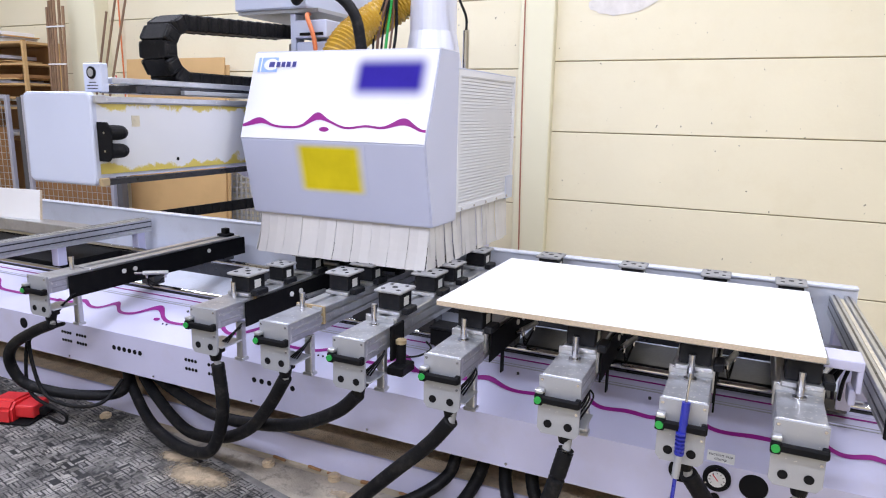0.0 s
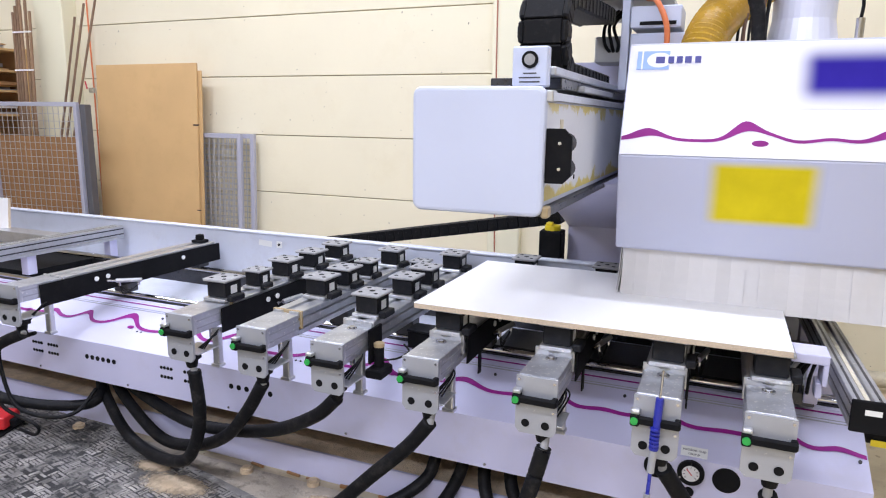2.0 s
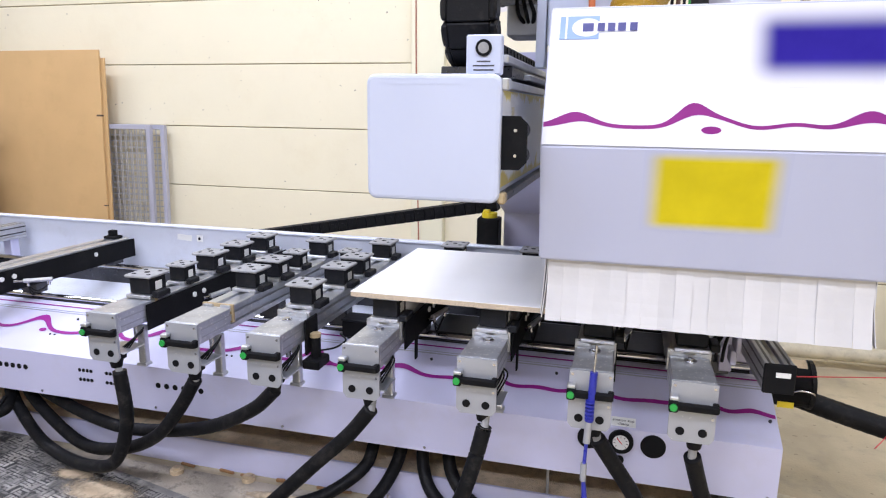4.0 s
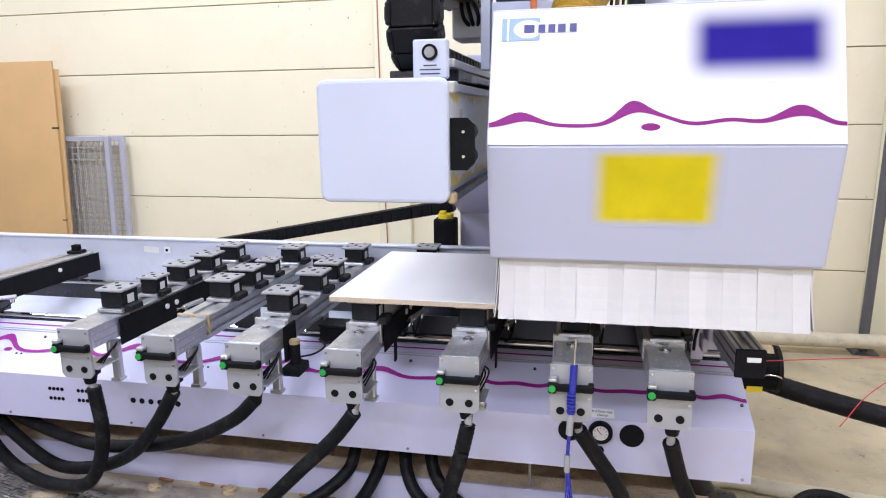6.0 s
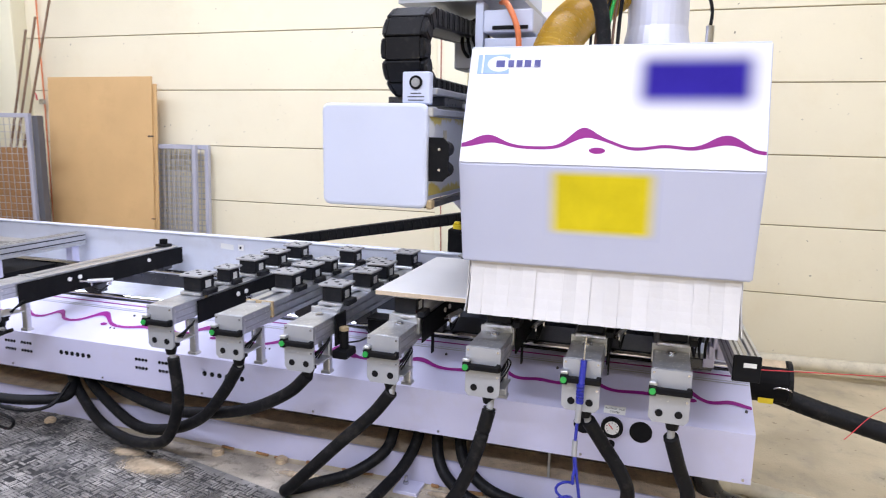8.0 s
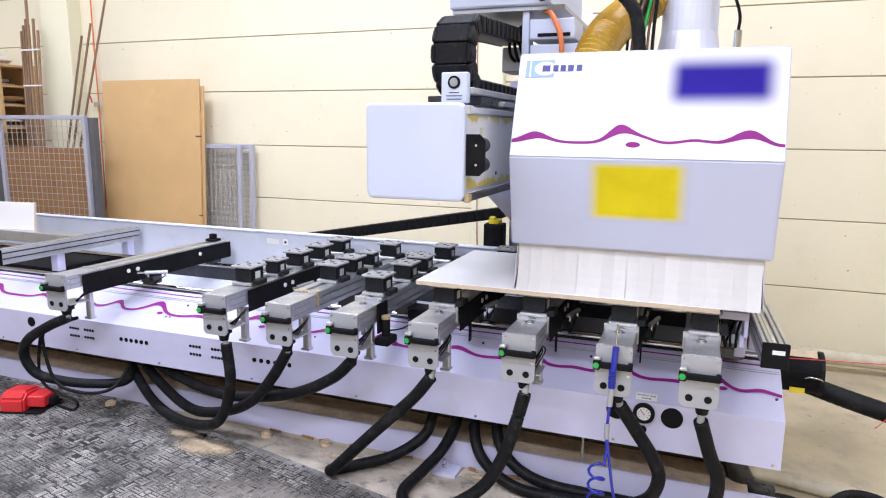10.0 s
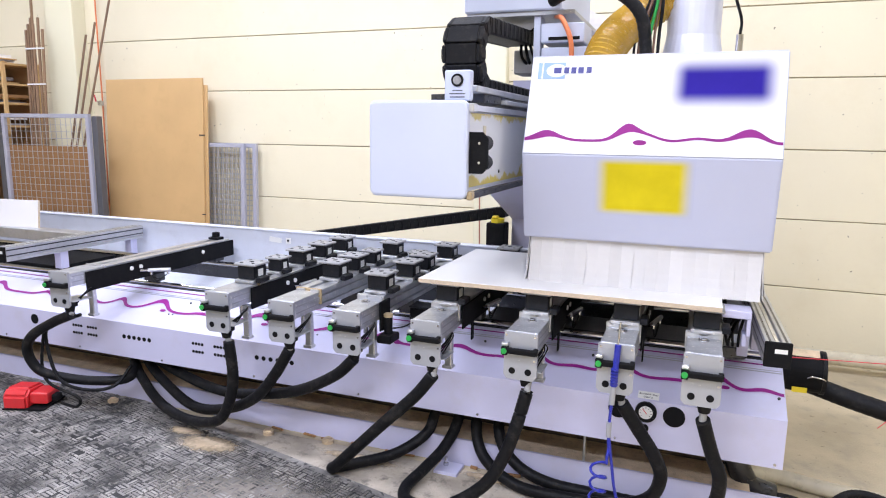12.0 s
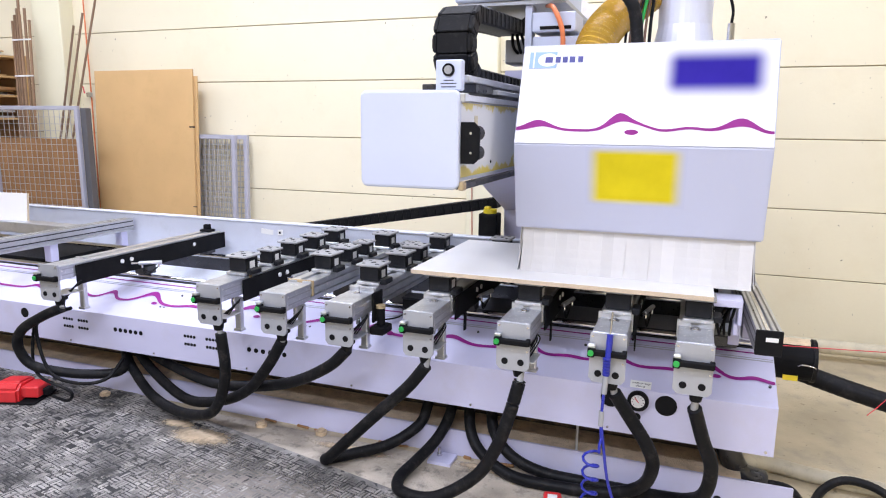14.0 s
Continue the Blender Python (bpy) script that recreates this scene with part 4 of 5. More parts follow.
def head(g):
    """The hood and what it carries; y = 0 is its lower front edge."""
    zb, zk, zt, yk, yt = 1.175, 1.542, 1.952, -0.08, 0.06
    shell = prism(bmesh.new(), [(0.0, zb), (yk, zk), (yt, zt), (0.26, zt), (0.26, zb)], -HW, HW)
    edges = [e for e in shell.edges]
    bmesh.ops.bevel(shell, geom=edges, offset=0.006, segments=2, affect="EDGES")
    hd = part("hood", shell, M_LAV_HOOD, g, "hooded processing head with purple stripe")
    # upper front tilts up: the brighter light on it is painted as white
    ny, nz = (zt - zk), -(yt - yk)
    L = math.hypot(ny, nz)
    ny, nz = -ny / L, -nz / L
    bm = bmesh.new()
    q = [(-HW + 0.004, yk, zk + 0.003), (HW - 0.004, yk, zk + 0.003), (HW - 0.004, yt - 0.002, zt - 0.005), (-HW + 0.004, yt - 0.002, zt - 0.005)]
    v = [bm.verts.new((x, y - 0.0025, z + 0.0006)) for x, y, z in q] + [bm.verts.new((x, y + 0.003, z)) for x, y, z in q]
    for f in ((3, 2, 1, 0), (4, 5, 6, 7), (0, 1, 5, 4), (1, 2, 6, 5), (2, 3, 7, 6), (3, 0, 4, 7)):
        bm.faces.new([v[i] for i in f])
    part("lit_front", bm, M_WHITE, hd, "glossy upper front, whitened where it tilts up to the light")
    part("top_cover", bm_box(-HW + 0.004, HW - 0.004, yt + 0.006, 0.258, zt - 0.002, zt + 0.002), M_WHITE, hd)

    def on_front(x, z, off=0.005):
        s = (z - zk) / (zt - zk) if z >= zk else (zk - z) / (zk - zb)
        y = yk + s * (yt - yk) if z >= zk else yk + s * (0 - yk)
        return Vector((x, y - off, z))
    part("stripe", ribbon(2 * HW - 0.01, 0.0, 0.050, 0.026, 2 * HW - 0.01, lambda x, s: on_front(-HW + 0.005 + x, zk + 0.058 + s)), M_PURPLE, hd, "wavy purple stripe")
    bm = bmesh.new()
    bmesh.ops.create_circle(bm, cap_ends=True, segments=24, radius=1, matrix=Matrix.Translation(on_front(-0.022, zk + 0.053, 0.0055)) @ Matrix.Rotation(radians(90 - 14), 4, "X") @ Matrix.Diagonal((0.027, 0.011, 1, 1)))
    part("stripe_dot", bm, M_PURPLE, hd)
    # emblem in plain shapes
    tilt_up = math.degrees(math.atan2(yt - yk, zt - zk))
    em = Matrix.Translation(on_front(-0.41, zt - 0.062, 0.005)) @ pose(0, 0, 0, -tilt_up, 0, 0)
    logo = part("emblem", bm_box(-0.058, 0.058, -0.001, 0.001, -0.036, 0.036), M_LOGO, hd, "pale blue emblem", at=em)
    bm = bmesh.new()
    bmesh.ops.create_circle(bm, cap_ends=True, segments=28, radius=1, matrix=Matrix.Translation((0.022, -0.0016, 0)) @ Matrix.Rotation(radians(90), 4, "X") @ Matrix.Diagonal((0.044, 0.029, 1, 1)))
    part("emblem_oval", bm, M_WHITE, logo)
    part("emblem_gap", bm_box(-0.042, -0.036, -0.0018, -0.0012, -0.036, 0.036), M_WHITE, logo)
    for k, w in enumerate((0.032, 0.021, 0.021, 0.023, 0.021)):
        x = (0.026, 0.064, 0.094, 0.124, 0.158)[k]
        part("word_bar", bm_box(x - w / 2, x + w / 2, -0.0026, -0.002, -0.013, 0.013), M_LOGO_D, logo)
    # labels
    tl = math.degrees(math.atan2(-yk, zk - zb))
    part("violet_label", bm_box(-0.215, 0.215, -0.0004, 0.0004, -0.122, 0.122), M_STICK_B, hd, "violet label", at=Matrix.Translation(on_front(0.275, zt - 0.122, 0.0038)) @ pose(0, 0, 0, -tilt_up, 0, 0))
    part("yellow_label", bm_box(-0.198, 0.198, -0.0004, 0.0004, -0.125, 0.125), M_STICK_Y, hd, "yellow warning label", at=Matrix.Translation(on_front(0.0, zk - 0.1275, 0.0006)) @ pose(0, 0, 0, tl, 0, 0))
    # rear box with louvred sides
    y0, y1, zl, zh = 0.262, 1.06, 1.235, 1.868
    frame_bm = bmesh.new()
    xs = HW - 0.002
    for a in (zl - 0.025, zh - 0.02):
        box(frame_bm, xs - 0.02, xs, y0, y1, a, a + 0.03, bevel=0.003)
    for a in (y0, y1 - 0.03):
        box(frame_bm, xs - 0.02, xs, a, a + 0.03, zl, zh, bevel=0.003)
    part("grille_frame", frame_bm, M_GRILLE, hd)
    slat = mesh_of("slat", bm_box(xs - 0.012, xs - 0.004, y0 + 0.02, y1 - 0.02, -0.0063, 0.0063), M_GRILLE)
    n = 40
    for k in range(n):
        part("slat", slat, None, hd, at=(0, 0, zl + 0.012 + (zh - zl - 0.03) * k / (n - 1)))
    part("inner_panel", bm_box(xs - 0.024, xs - 0.018, y0, y1, zl - 0.02, zh), M_GRILLE, hd)
    part("corner_patch", bm_box(xs - 0.016, xs + 0.001, y1 - 0.11, y1 + 0.004, zl - 0.03, zl + 0.10, bevel=0.002), M_COVER, hd)
    for k in range(5):
        part("bolt", bm_cyl((xs, y0 + 0.06 + 0.16 * k, zl - 0.012), (xs + 0.005, y0 + 0.06 + 0.16 * k, zl - 0.012), 0.007, seg=8), M_STEEL, hd)
    part("rear_box", bm_box(-HW + 0.01, xs - 0.052, y0, y1, zl - 0.02, zh, bevel=0.005), M_COVER, hd)
    part("rear_top", bm_box(-HW + 0.008, xs - 0.001, y0, y1, zh + 0.0105, zh + 0.016), M_COVER, hd)
    # curtain strips
    random.seed(3)

    def strips(ln, flare, w):
        kinds = []
        for k in range(5):
            bm = bmesh.new()
            rows = []
            bow = random.uniform(-0.004, 0.004)
            for i in range(7):
                s = i / 6
                y = -flare * (0.3 * s + 0.7 * s * s) + bow * math.sin(3 * s)
                tw = 0.0015 * math.sin(3 * s + k) * s
                rows.append([bm.verts.new((sx * w + 0.0006 * s * math.sin(k * 2.1), y + tw * sx + back, -ln * s)) for sx, back in ((-1, 0), (1, 0), (1, 0.0025), (-1, 0.0025))])
            for a, b in zip(rows, rows[1:]):
                for i in range(4):
                    bm.faces.new((a[i], a[(i + 1) % 4], b[(i + 1) % 4], b[i]))
            bm.faces.new(rows[0])
            bm.faces.new(rows[-1])
            kinds.append(mesh_of("curtain_strip", bm, M_STRIP))
        return kinds
    front, side = strips(0.222, 0.050, 0.0251), strips(0.256, 0.018, 0.0247)
    for k in range(19):
        x = -HW + 0.055 + 0.0495 * k
        part("curtain_strip", random.choice(front), None, hd, at=pose(x, 0.030 + 0.0028 * (k % 2), 1.200, random.uniform(-0.3, 0.3), random.uniform(-0.15, 0.15), random.uniform(-0.2, 0.2)))
    for k in range(21):
        y = 0.050 + 0.0480 * k
        for sx in (-1, 1):
            part("curtain_strip", random.choice(side), None, hd, at=pose(sx * (HW - 0.026) + 0.003 * (k % 2), y, 1.238, random.uniform(-1.5, 2), 0, sx * 90 + random.uniform(-5, 5)))
    for sx in (-1, 1):
        bm = bmesh.new()
        x = sx * (HW - 0.027)
        v = []
        for i in range(6):
            q = i / 5
            v.append([bm.verts.new(p) for p in ((x + sx * 0.010 * q * q, 0.034 - 0.052 * (0.3 * q + 0.7 * q * q), 1.215 - 0.232 * q), (x + sx * 0.012 * q * q, 0.052, 1.215 - 0.236 * q), (x + sx * (0.012 * q * q - 0.0025), 0.052, 1.215 - 0.236 * q), (x + sx * (0.010 * q * q - 0.0025), 0.034 - 0.052 * (0.3 * q + 0.7 * q * q), 1.215 - 0.232 * q))])
        for a, b in zip(v, v[1:]):
            for i in range(4):
                bm.faces.new((a[i], a[(i + 1) % 4], b[(i + 1) % 4], b[i]))
        bm.faces.new(v[0])
        bm.faces.new(v[-1])
        part("curtain_strip", bm, M_STRIP, hd)
    part("curtain_clamp", bm_box(-HW + 0.035, HW - 0.035, 0.026, 0.032, 1.165, 1.205), M_STRIP, hd)
    # service column on top
    part("tower_box", bm_box(-0.95, -0.46, 0.42, 1.25, 2.21, 2.62, bevel=0.008), M_COVER, hd, "pale overhead housing")
    part("tower_floor", bm_box(-0.94, -0.40, 0.44, 1.24, 2.19, 2.209), M_PLATE, hd)
    part("tower_post", bm_box(-0.60, -0.565, 0.46, 0.54, 1.80, 2.19, bevel=0.003), M_COVER, hd)
    vb = part("valve_box", bm_box(-0.56, -0.35, 0.44, 0.66, 2.06, 2.15, bevel=0.005), M_COVER, hd)
    part("valve_slot", bm_box(-0.52, -0.37, 0.434, 0.442, 2.07, 2.085), M_BLACK, vb)
    part("valve_box", bm_box(-0.56, -0.33, 0.46, 0.85, 1.88, 2.04, bevel=0.005), M_COVER, hd)
    part("junction_box", bm_box(-0.74, -0.61, 0.62, 0.80, 1.93, 2.05, bevel=0.006), M_PLATE, hd)
    for k in range(3):
        part("cable", tube(bmesh.new(), [(-0.66 + 0.02 * k, 0.75, 2.18), (-0.70 + 0.02 * k, 0.64, 2.10), (-0.69 + 0.03 * k, 0.60, 2.01), (-0.65, 0.66, 1.96)], 0.008, seg=8), M_RUBBER, hd)
    part("orange_cable", tube(bmesh.new(), [(-0.50, 0.50, 2.19), (-0.45, 0.41, 2.16), (-0.405, 0.40, 2.06), (-0.40, 0.42, 1.93)], 0.012, seg=10), M_ORANGE, hd, "orange power cable")
    part("amber_hose", tube(bmesh.new(), [(-0.275, 0.40, 1.82), (-0.26, 0.415, 1.95), (-0.225, 0.49, 2.06), (-0.165, 0.60, 2.15), (-0.07, 0.70, 2.24), (0.06, 0.75, 2.36), (0.12, 0.75, 2.6)], 0.084, seg=40, n=14, ribs=0.008), M_YHOSE, hd, "ribbed amber extraction hose")
    part("black_hose", tube(bmesh.new(), [(-0.50, 0.38, 2.24), (-0.36, 0.30, 2.275), (-0.20, 0.28, 2.25), (-0.08, 0.29, 2.14), (-0.045, 0.31, 1.93)], 0.027, seg=14, n=12, ribs=0.0015), M_RUBBER, hd, "black corrugated hose")
    fn = bmesh.new()
    cyl(fn, (0.13, 0.74, 1.88), (0.13, 0.74, 2.10), 0.165, seg=32, r2=0.125)
    cyl(fn, (0.13, 0.74, 2.10), (0.13, 0.74, 2.75), 0.125, seg=32)
    part("extraction_funnel", fn, M_DUCT, hd, "pale sheet metal funnel")
    part("hose_clamp", bm_cyl((0.13, 0.74, 2.44), (0.13, 0.74, 2.46), 0.129, seg=32), M_STEEL, hd)
    for k, m in enumerate((M_RUBBER, M_BROWNCABLE, M_RUBBER, M_GREEN, M_BROWNCABLE, M_RUBBER)):
        part("cable", tube(bmesh.new(), [(-0.13 + 0.022 * k, 0.54, 1.90), (-0.12 + 0.02 * k, 0.55 + 0.01 * k, 2.1), (-0.06 + 0.010 * k, 0.58, 2.3), (-0.04, 0.62, 2.6)], 0.006 + 0.002 * (k % 2), seg=8), m, hd)
    part("filter", bm_cyl((0.34, 0.70, 1.88), (0.34, 0.70, 2.10), 0.017, seg=14), M_STEEL, hd)
    part("air_line", tube(bmesh.new(), [(0.34, 0.70, 2.10), (0.34, 0.69, 2.17), (0.30, 0.66, 2.3), (0.26, 0.66, 2.6)], 0.007, seg=8), M_RUBBER, hd)
    return hd


GANTRY = gantry()
CHAIN = energy_chain(GANTRY)
HEAD = head(GANTRY)


# ---- hoses and cables round the bed ----
def hose(name, pts, r, label, mat=None, group="hoses below the consoles", cat="hose", ribs=0.0012):
    t = tagged(part(name, tube(bmesh.new(), pts, r, seg=14, n=14, ribs=ribs), mat or M_RUBBER), label, cat, group)
    return t


def hoses():
    lab = "black rubber hose hanging from a console plug to the floor"
    drops = {
        0: [(0.376, 0.09, 0.64), (0.375, 0.10, 0.55), (0.418, 0.12, 0.44), (0.455, 0.13, 0.335), (0.445, 0.19, 0.19), (0.385, 0.29, 0.09), (0.24, 0.36, 0.040), (-0.02, 0.375, 0.032), (-0.25, 0.375, 0.040), (-0.41, 0.40, 0.085), (-0.51, 0.45, 0.18), (-0.545, 0.54, 0.34)],
        1: [(0.075, 0.09, 0.64), (0.085, 0.10, 0.58), (0.145, 0.11, 0.49), (0.215, 0.12, 0.38), (0.240, 0.15, 0.28), (0.195, 0.27, 0.12), (0.06, 0.30, 0.045), (-0.15, 0.29, 0.032), (-0.38, 0.30, 0.036), (-0.55, 0.37, 0.09), (-0.63, 0.45, 0.18), (-0.65, 0.54, 0.34)],
        2: [(-0.29, 0.09, 0.64), (-0.292, 0.06, 0.58), (-0.325, 0.02, 0.46), (-0.375, 0.01, 0.31), (-0.46, 0.0, 0.17), (-0.63, -0.03, 0.055), (-0.79, -0.01, 0.035), (-0.85, 0.09, 0.035), (-0.82, 0.24, 0.06), (-0.775, 0.38, 0.11), (-0.745, 0.48, 0.20), (-0.74, 0.55, 0.34)],
        3: [(-0.70, 0.09, 0.64), (-0.705, 0.07, 0.59), (-0.79, 0.05, 0.50), (-0.92, 0.04, 0.37), (-1.07, 0.05, 0.215), (-1.21, 0.09, 0.07), (-1.245, 0.13, 0.035), (-1.15, 0.21, 0.04), (-1.01, 0.33, 0.06), (-0.90, 0.44, 0.13), (-0.875, 0.50, 0.21), (-0.87, 0.56, 0.34)],
        4: [(-1.09, 0.09, 0.65), (-1.09, 0.09, 0.61), (-1.206, 0.08, 0.522), (-1.438, 0.13, 0.395), (-1.748, 0.20, 0.300), (-2.031, 0.27, 0.253), (-2.359, 0.36, 0.263), (-2.66, 0.46, 0.30), (-2.80, 0.56, 0.36)],
        5: [(-1.43, 0.09, 0.65), (-1.43, 0.09, 0.61), (-1.531, 0.08, 0.481), (-1.678, 0.12, 0.326), (-1.879, 0.17, 0.215), (-2.167, 0.25, 0.139), (-2.447, 0.35, 0.176), (-2.70, 0.45, 0.275), (-2.80, 0.56, 0.36)],
        6: [(-1.79, 0.09, 0.65), (-1.77, 0.09, 0.60), (-1.764, 0.06, 0.424), (-1.831, 0.08, 0.246), (-1.934, 0.10, 0.157), (-2.172, 0.17, 0.105), (-2.423, 0.26, 0.111), (-2.628, 0.35, 0.175), (-2.79, 0.44, 0.262), (-2.86, 0.56, 0.36)],
        7: [(-2.82, 0.09, 0.65), (-2.80, 0.08, 0.63), (-2.94, 0.04, 0.581), (-3.109, 0.04, 0.484), (-3.169, 0.05, 0.382), (-3.127, 0.08, 0.270), (-3.013, 0.14, 0.222), (-2.871, 0.22, 0.195), (-2.735, 0.31, 0.195), (-2.73, 0.38, 0.236), (-2.82, 0.46, 0.30), (-2.88, 0.56, 0.36)],
    }
    for k, pts in drops.items():
        h = thing("hose", lab, "hose", "hoses below the consoles", (0, 0, 0))
        part("tubing", tube(bmesh.new(), [(Vector(pts[0]) * 0.45 + Vector(pts[1]) * 0.55) + Vector((0, -0.03, 0))] + pts[2:], 0.0265, seg=14, n=16, ribs=0.0012), M_RUBBER, h)
        part("core", tube(bmesh.new(), [Vector(pts[0]) + Vector((0, -0.03, 0.01)), Vector(pts[0]) * 0.7 + Vector(pts[1]) * 0.3 + Vector((0, -0.03, 0)), Vector(pts[0]) * 0.3 + Vector(pts[1]) * 0.7 + Vector((0, -0.03, 0))], 0.014, seg=12, n=6), M_PODTOP, h, "grey inner hose")
    hose("cable", [(-2.82, 0.12, 0.62), (-3.02, 0.10, 0.54), (-3.079, 0.10, 0.455), (-3.005, 0.10, 0.232), (-2.833, 0.13, 0.179), (-2.698, 0.20, 0.20), (-2.691, 0.32, 0.28)], 0.009, "thin black cable under a console", cat="cable", group="cables")
    hose("cable", [(-2.82, 0.12, 0.62), (-3.03, 0.10, 0.56), (-3.092, 0.10, 0.483), (-3.129, 0.10, 0.282), (-3.076, 0.10, 0.188), (-2.90, 0.13, 0.12), (-2.95, 0.15, 0.05), (-3.08, 0.16, 0.05)], 0.008, "thin black cable running to the foot pedal", cat="cable", group="cables")
    # big suction pipe and motor at the bed's end
    vac = thing("vacuum_filter", "dusty black filter canister at the bed's end", "filter", at=(0, 0, 0))
    part("canister", bm_cyl((0.70, 0.78, 0.60), (0.865, 0.78, 0.60), 0.092, seg=28), M_BLACK, vac)
    part("collar", bm_cyl((0.862, 0.78, 0.60), (0.878, 0.78, 0.60), 0.097, seg=28), M_RUBBER, vac)
    part("yellow_tag", bm_box(0.79, 0.85, 0.698, 0.70, 0.528, 0.552), M_YELLOW, vac, at=(-0.045, -0.008, 0.0))
    part("clip", tube(bmesh.new(), [(0.80, 0.684, 0.60), (0.82, 0.676, 0.61), (0.86, 0.676, 0.605), (0.872, 0.684, 0.595)], 0.004, seg=6), M_STEEL, vac)
    part("dust_cap", bm_cyl((0.705, 0.775, 0.645), (0.850, 0.775, 0.645), 0.0535, seg=18), M_DUST, vac)
    hose("suction_pipe", [(0.84, 0.86, 0.515), (1.05, 0.80, 0.475), (1.35, 0.74, 0.425), (1.8, 0.66, 0.37), (2.4, 0.5, 0.30)], 0.042, "thick black suction pipe leaving the filter", cat="pipe", group="pipes")
    hose("floor_pipe", [(0.60, 0.70, 0.10), (0.742, 0.835, 0.05), (0.936, 0.82, 0.035), (1.216, 0.787, 0.035), (1.6, 0.72, 0.035), (2.2, 0.65, 0.035)], 0.034, "cream ribbed pipe lying on the floor", M_TUBE, cat="pipe", group="pipes", ribs=0.003)
    hose("floor_hose", [(0.50, 0.30, 0.02), (0.51, 0.45, 0.03), (0.56, 0.565, 0.03), (0.646, 0.66, 0.03), (0.80, 0.67, 0.03), (0.851, 0.59, 0.02), (0.86, 0.45, 0.02), (0.80, 0.25, 0.02)], 0.016, "thin black hose coiled on the floor", group="pipes")
    hose("floor_hose", [(0.88, 0.40, 0.02), (0.905, 0.58, 0.02), (0.958, 0.68, 0.05), (1.04, 0.72, 0.085), (1.148, 0.70, 0.085), (1.25, 0.62, 0.05), (1.33, 0.48, 0.02)], 0.018, "thin black hose coiled on the floor", group="pipes")
    hose("elbow_pipe", [(0.52, 0.62, 0.34), (0.54, 0.60, 0.22), (0.60, 0.60, 0.10), (0.70, 0.62, 0.06)], 0.052, "grey elbow pipe below the bed", M_DARKSTEEL, cat="pipe", group="pipes")
    hose("wall_pipe", [(0.9, 2.72, 0.10), (1.6, 2.74, 0.10), (2.6, 2.74, 0.11), (4.0, 2.74, 0.11)], 0.05, "cream pipe along the wall foot", M_TUBE, cat="pipe", group="pipes", ribs=0)
    for p in ([(0.655, 0.30, 0.80), (1.2, 0.62, 0.73), (2.2, 1.0, 0.67), (3.4, 1.4, 0.66)], [(1.05, 0.55, 0.47), (1.25, 0.75, 0.56), (1.7, 1.05, 0.68), (2.6, 1.3, 0.8)]):
        hose("red_cable", p, 0.0018, "thin red trip cable", M_REDMARK, cat="cable", group="cables", ribs=0)
    # blue air hose with coil
    air = thing("air_gun_hose", "coiled blue air hose with a quick coupling, hung on a console", "air hose", at=(-0.012, -0.012, 0.0))
    part("grip", bm_cyl((0.066, -0.002, 0.70), (0.072, 0.012, 0.86), 0.012, seg=14), M_BLUE, air)
    part("nozzle", bm_cyl((0.072, 0.012, 0.86), (0.075, 0.02, 0.945), 0.004, seg=10), M_STEEL, air)
    for k in range(6):
        part("ring", bm_cyl((0.066, -0.003, 0.705 + 0.012 * k), (0.066, -0.003, 0.711 + 0.012 * k), 0.0145, seg=14), M_BLUE, air)
    part("coupling", bm_cyl((0.062, -0.008, 0.63), (0.066, -0.002, 0.70), 0.011, seg=12), M_PLATE, air)
    part("hose", tube(bmesh.new(), [(0.062, -0.008, 0.63), (0.058, -0.01, 0.52), (0.062, -0.01, 0.45), (0.06, -0.03, 0.43), (0.06, -0.03, 0.40)], 0.006, seg=8), M_BLUE, air)
    coil = []
    for k in range(56):
        a = k / 10 * 2 * math.pi
        coil.append((0.03 + 0.030 * math.cos(a), -0.03 + 0.030 * math.sin(a), 0.40 - 0.0058 * k))
    part("coil", tube(bmesh.new(), coil, 0.0055, seg=7, curve=False), M_BLUE, air)
    part("hose", tube(bmesh.new(), [(0.058, -0.01, 0.52), (0.075, -0.012, 0.40), (0.10, -0.01, 0.26), (0.16, -0.01, 0.10), (0.20, 0.0, 0.01)], 0.006, seg=8), M_BLUE, air)
    part("coupling", bm_cyl((0.058, -0.01, 0.50), (0.058, -0.01, 0.56), 0.010, seg=12), M_PLATE, air)


hoses()


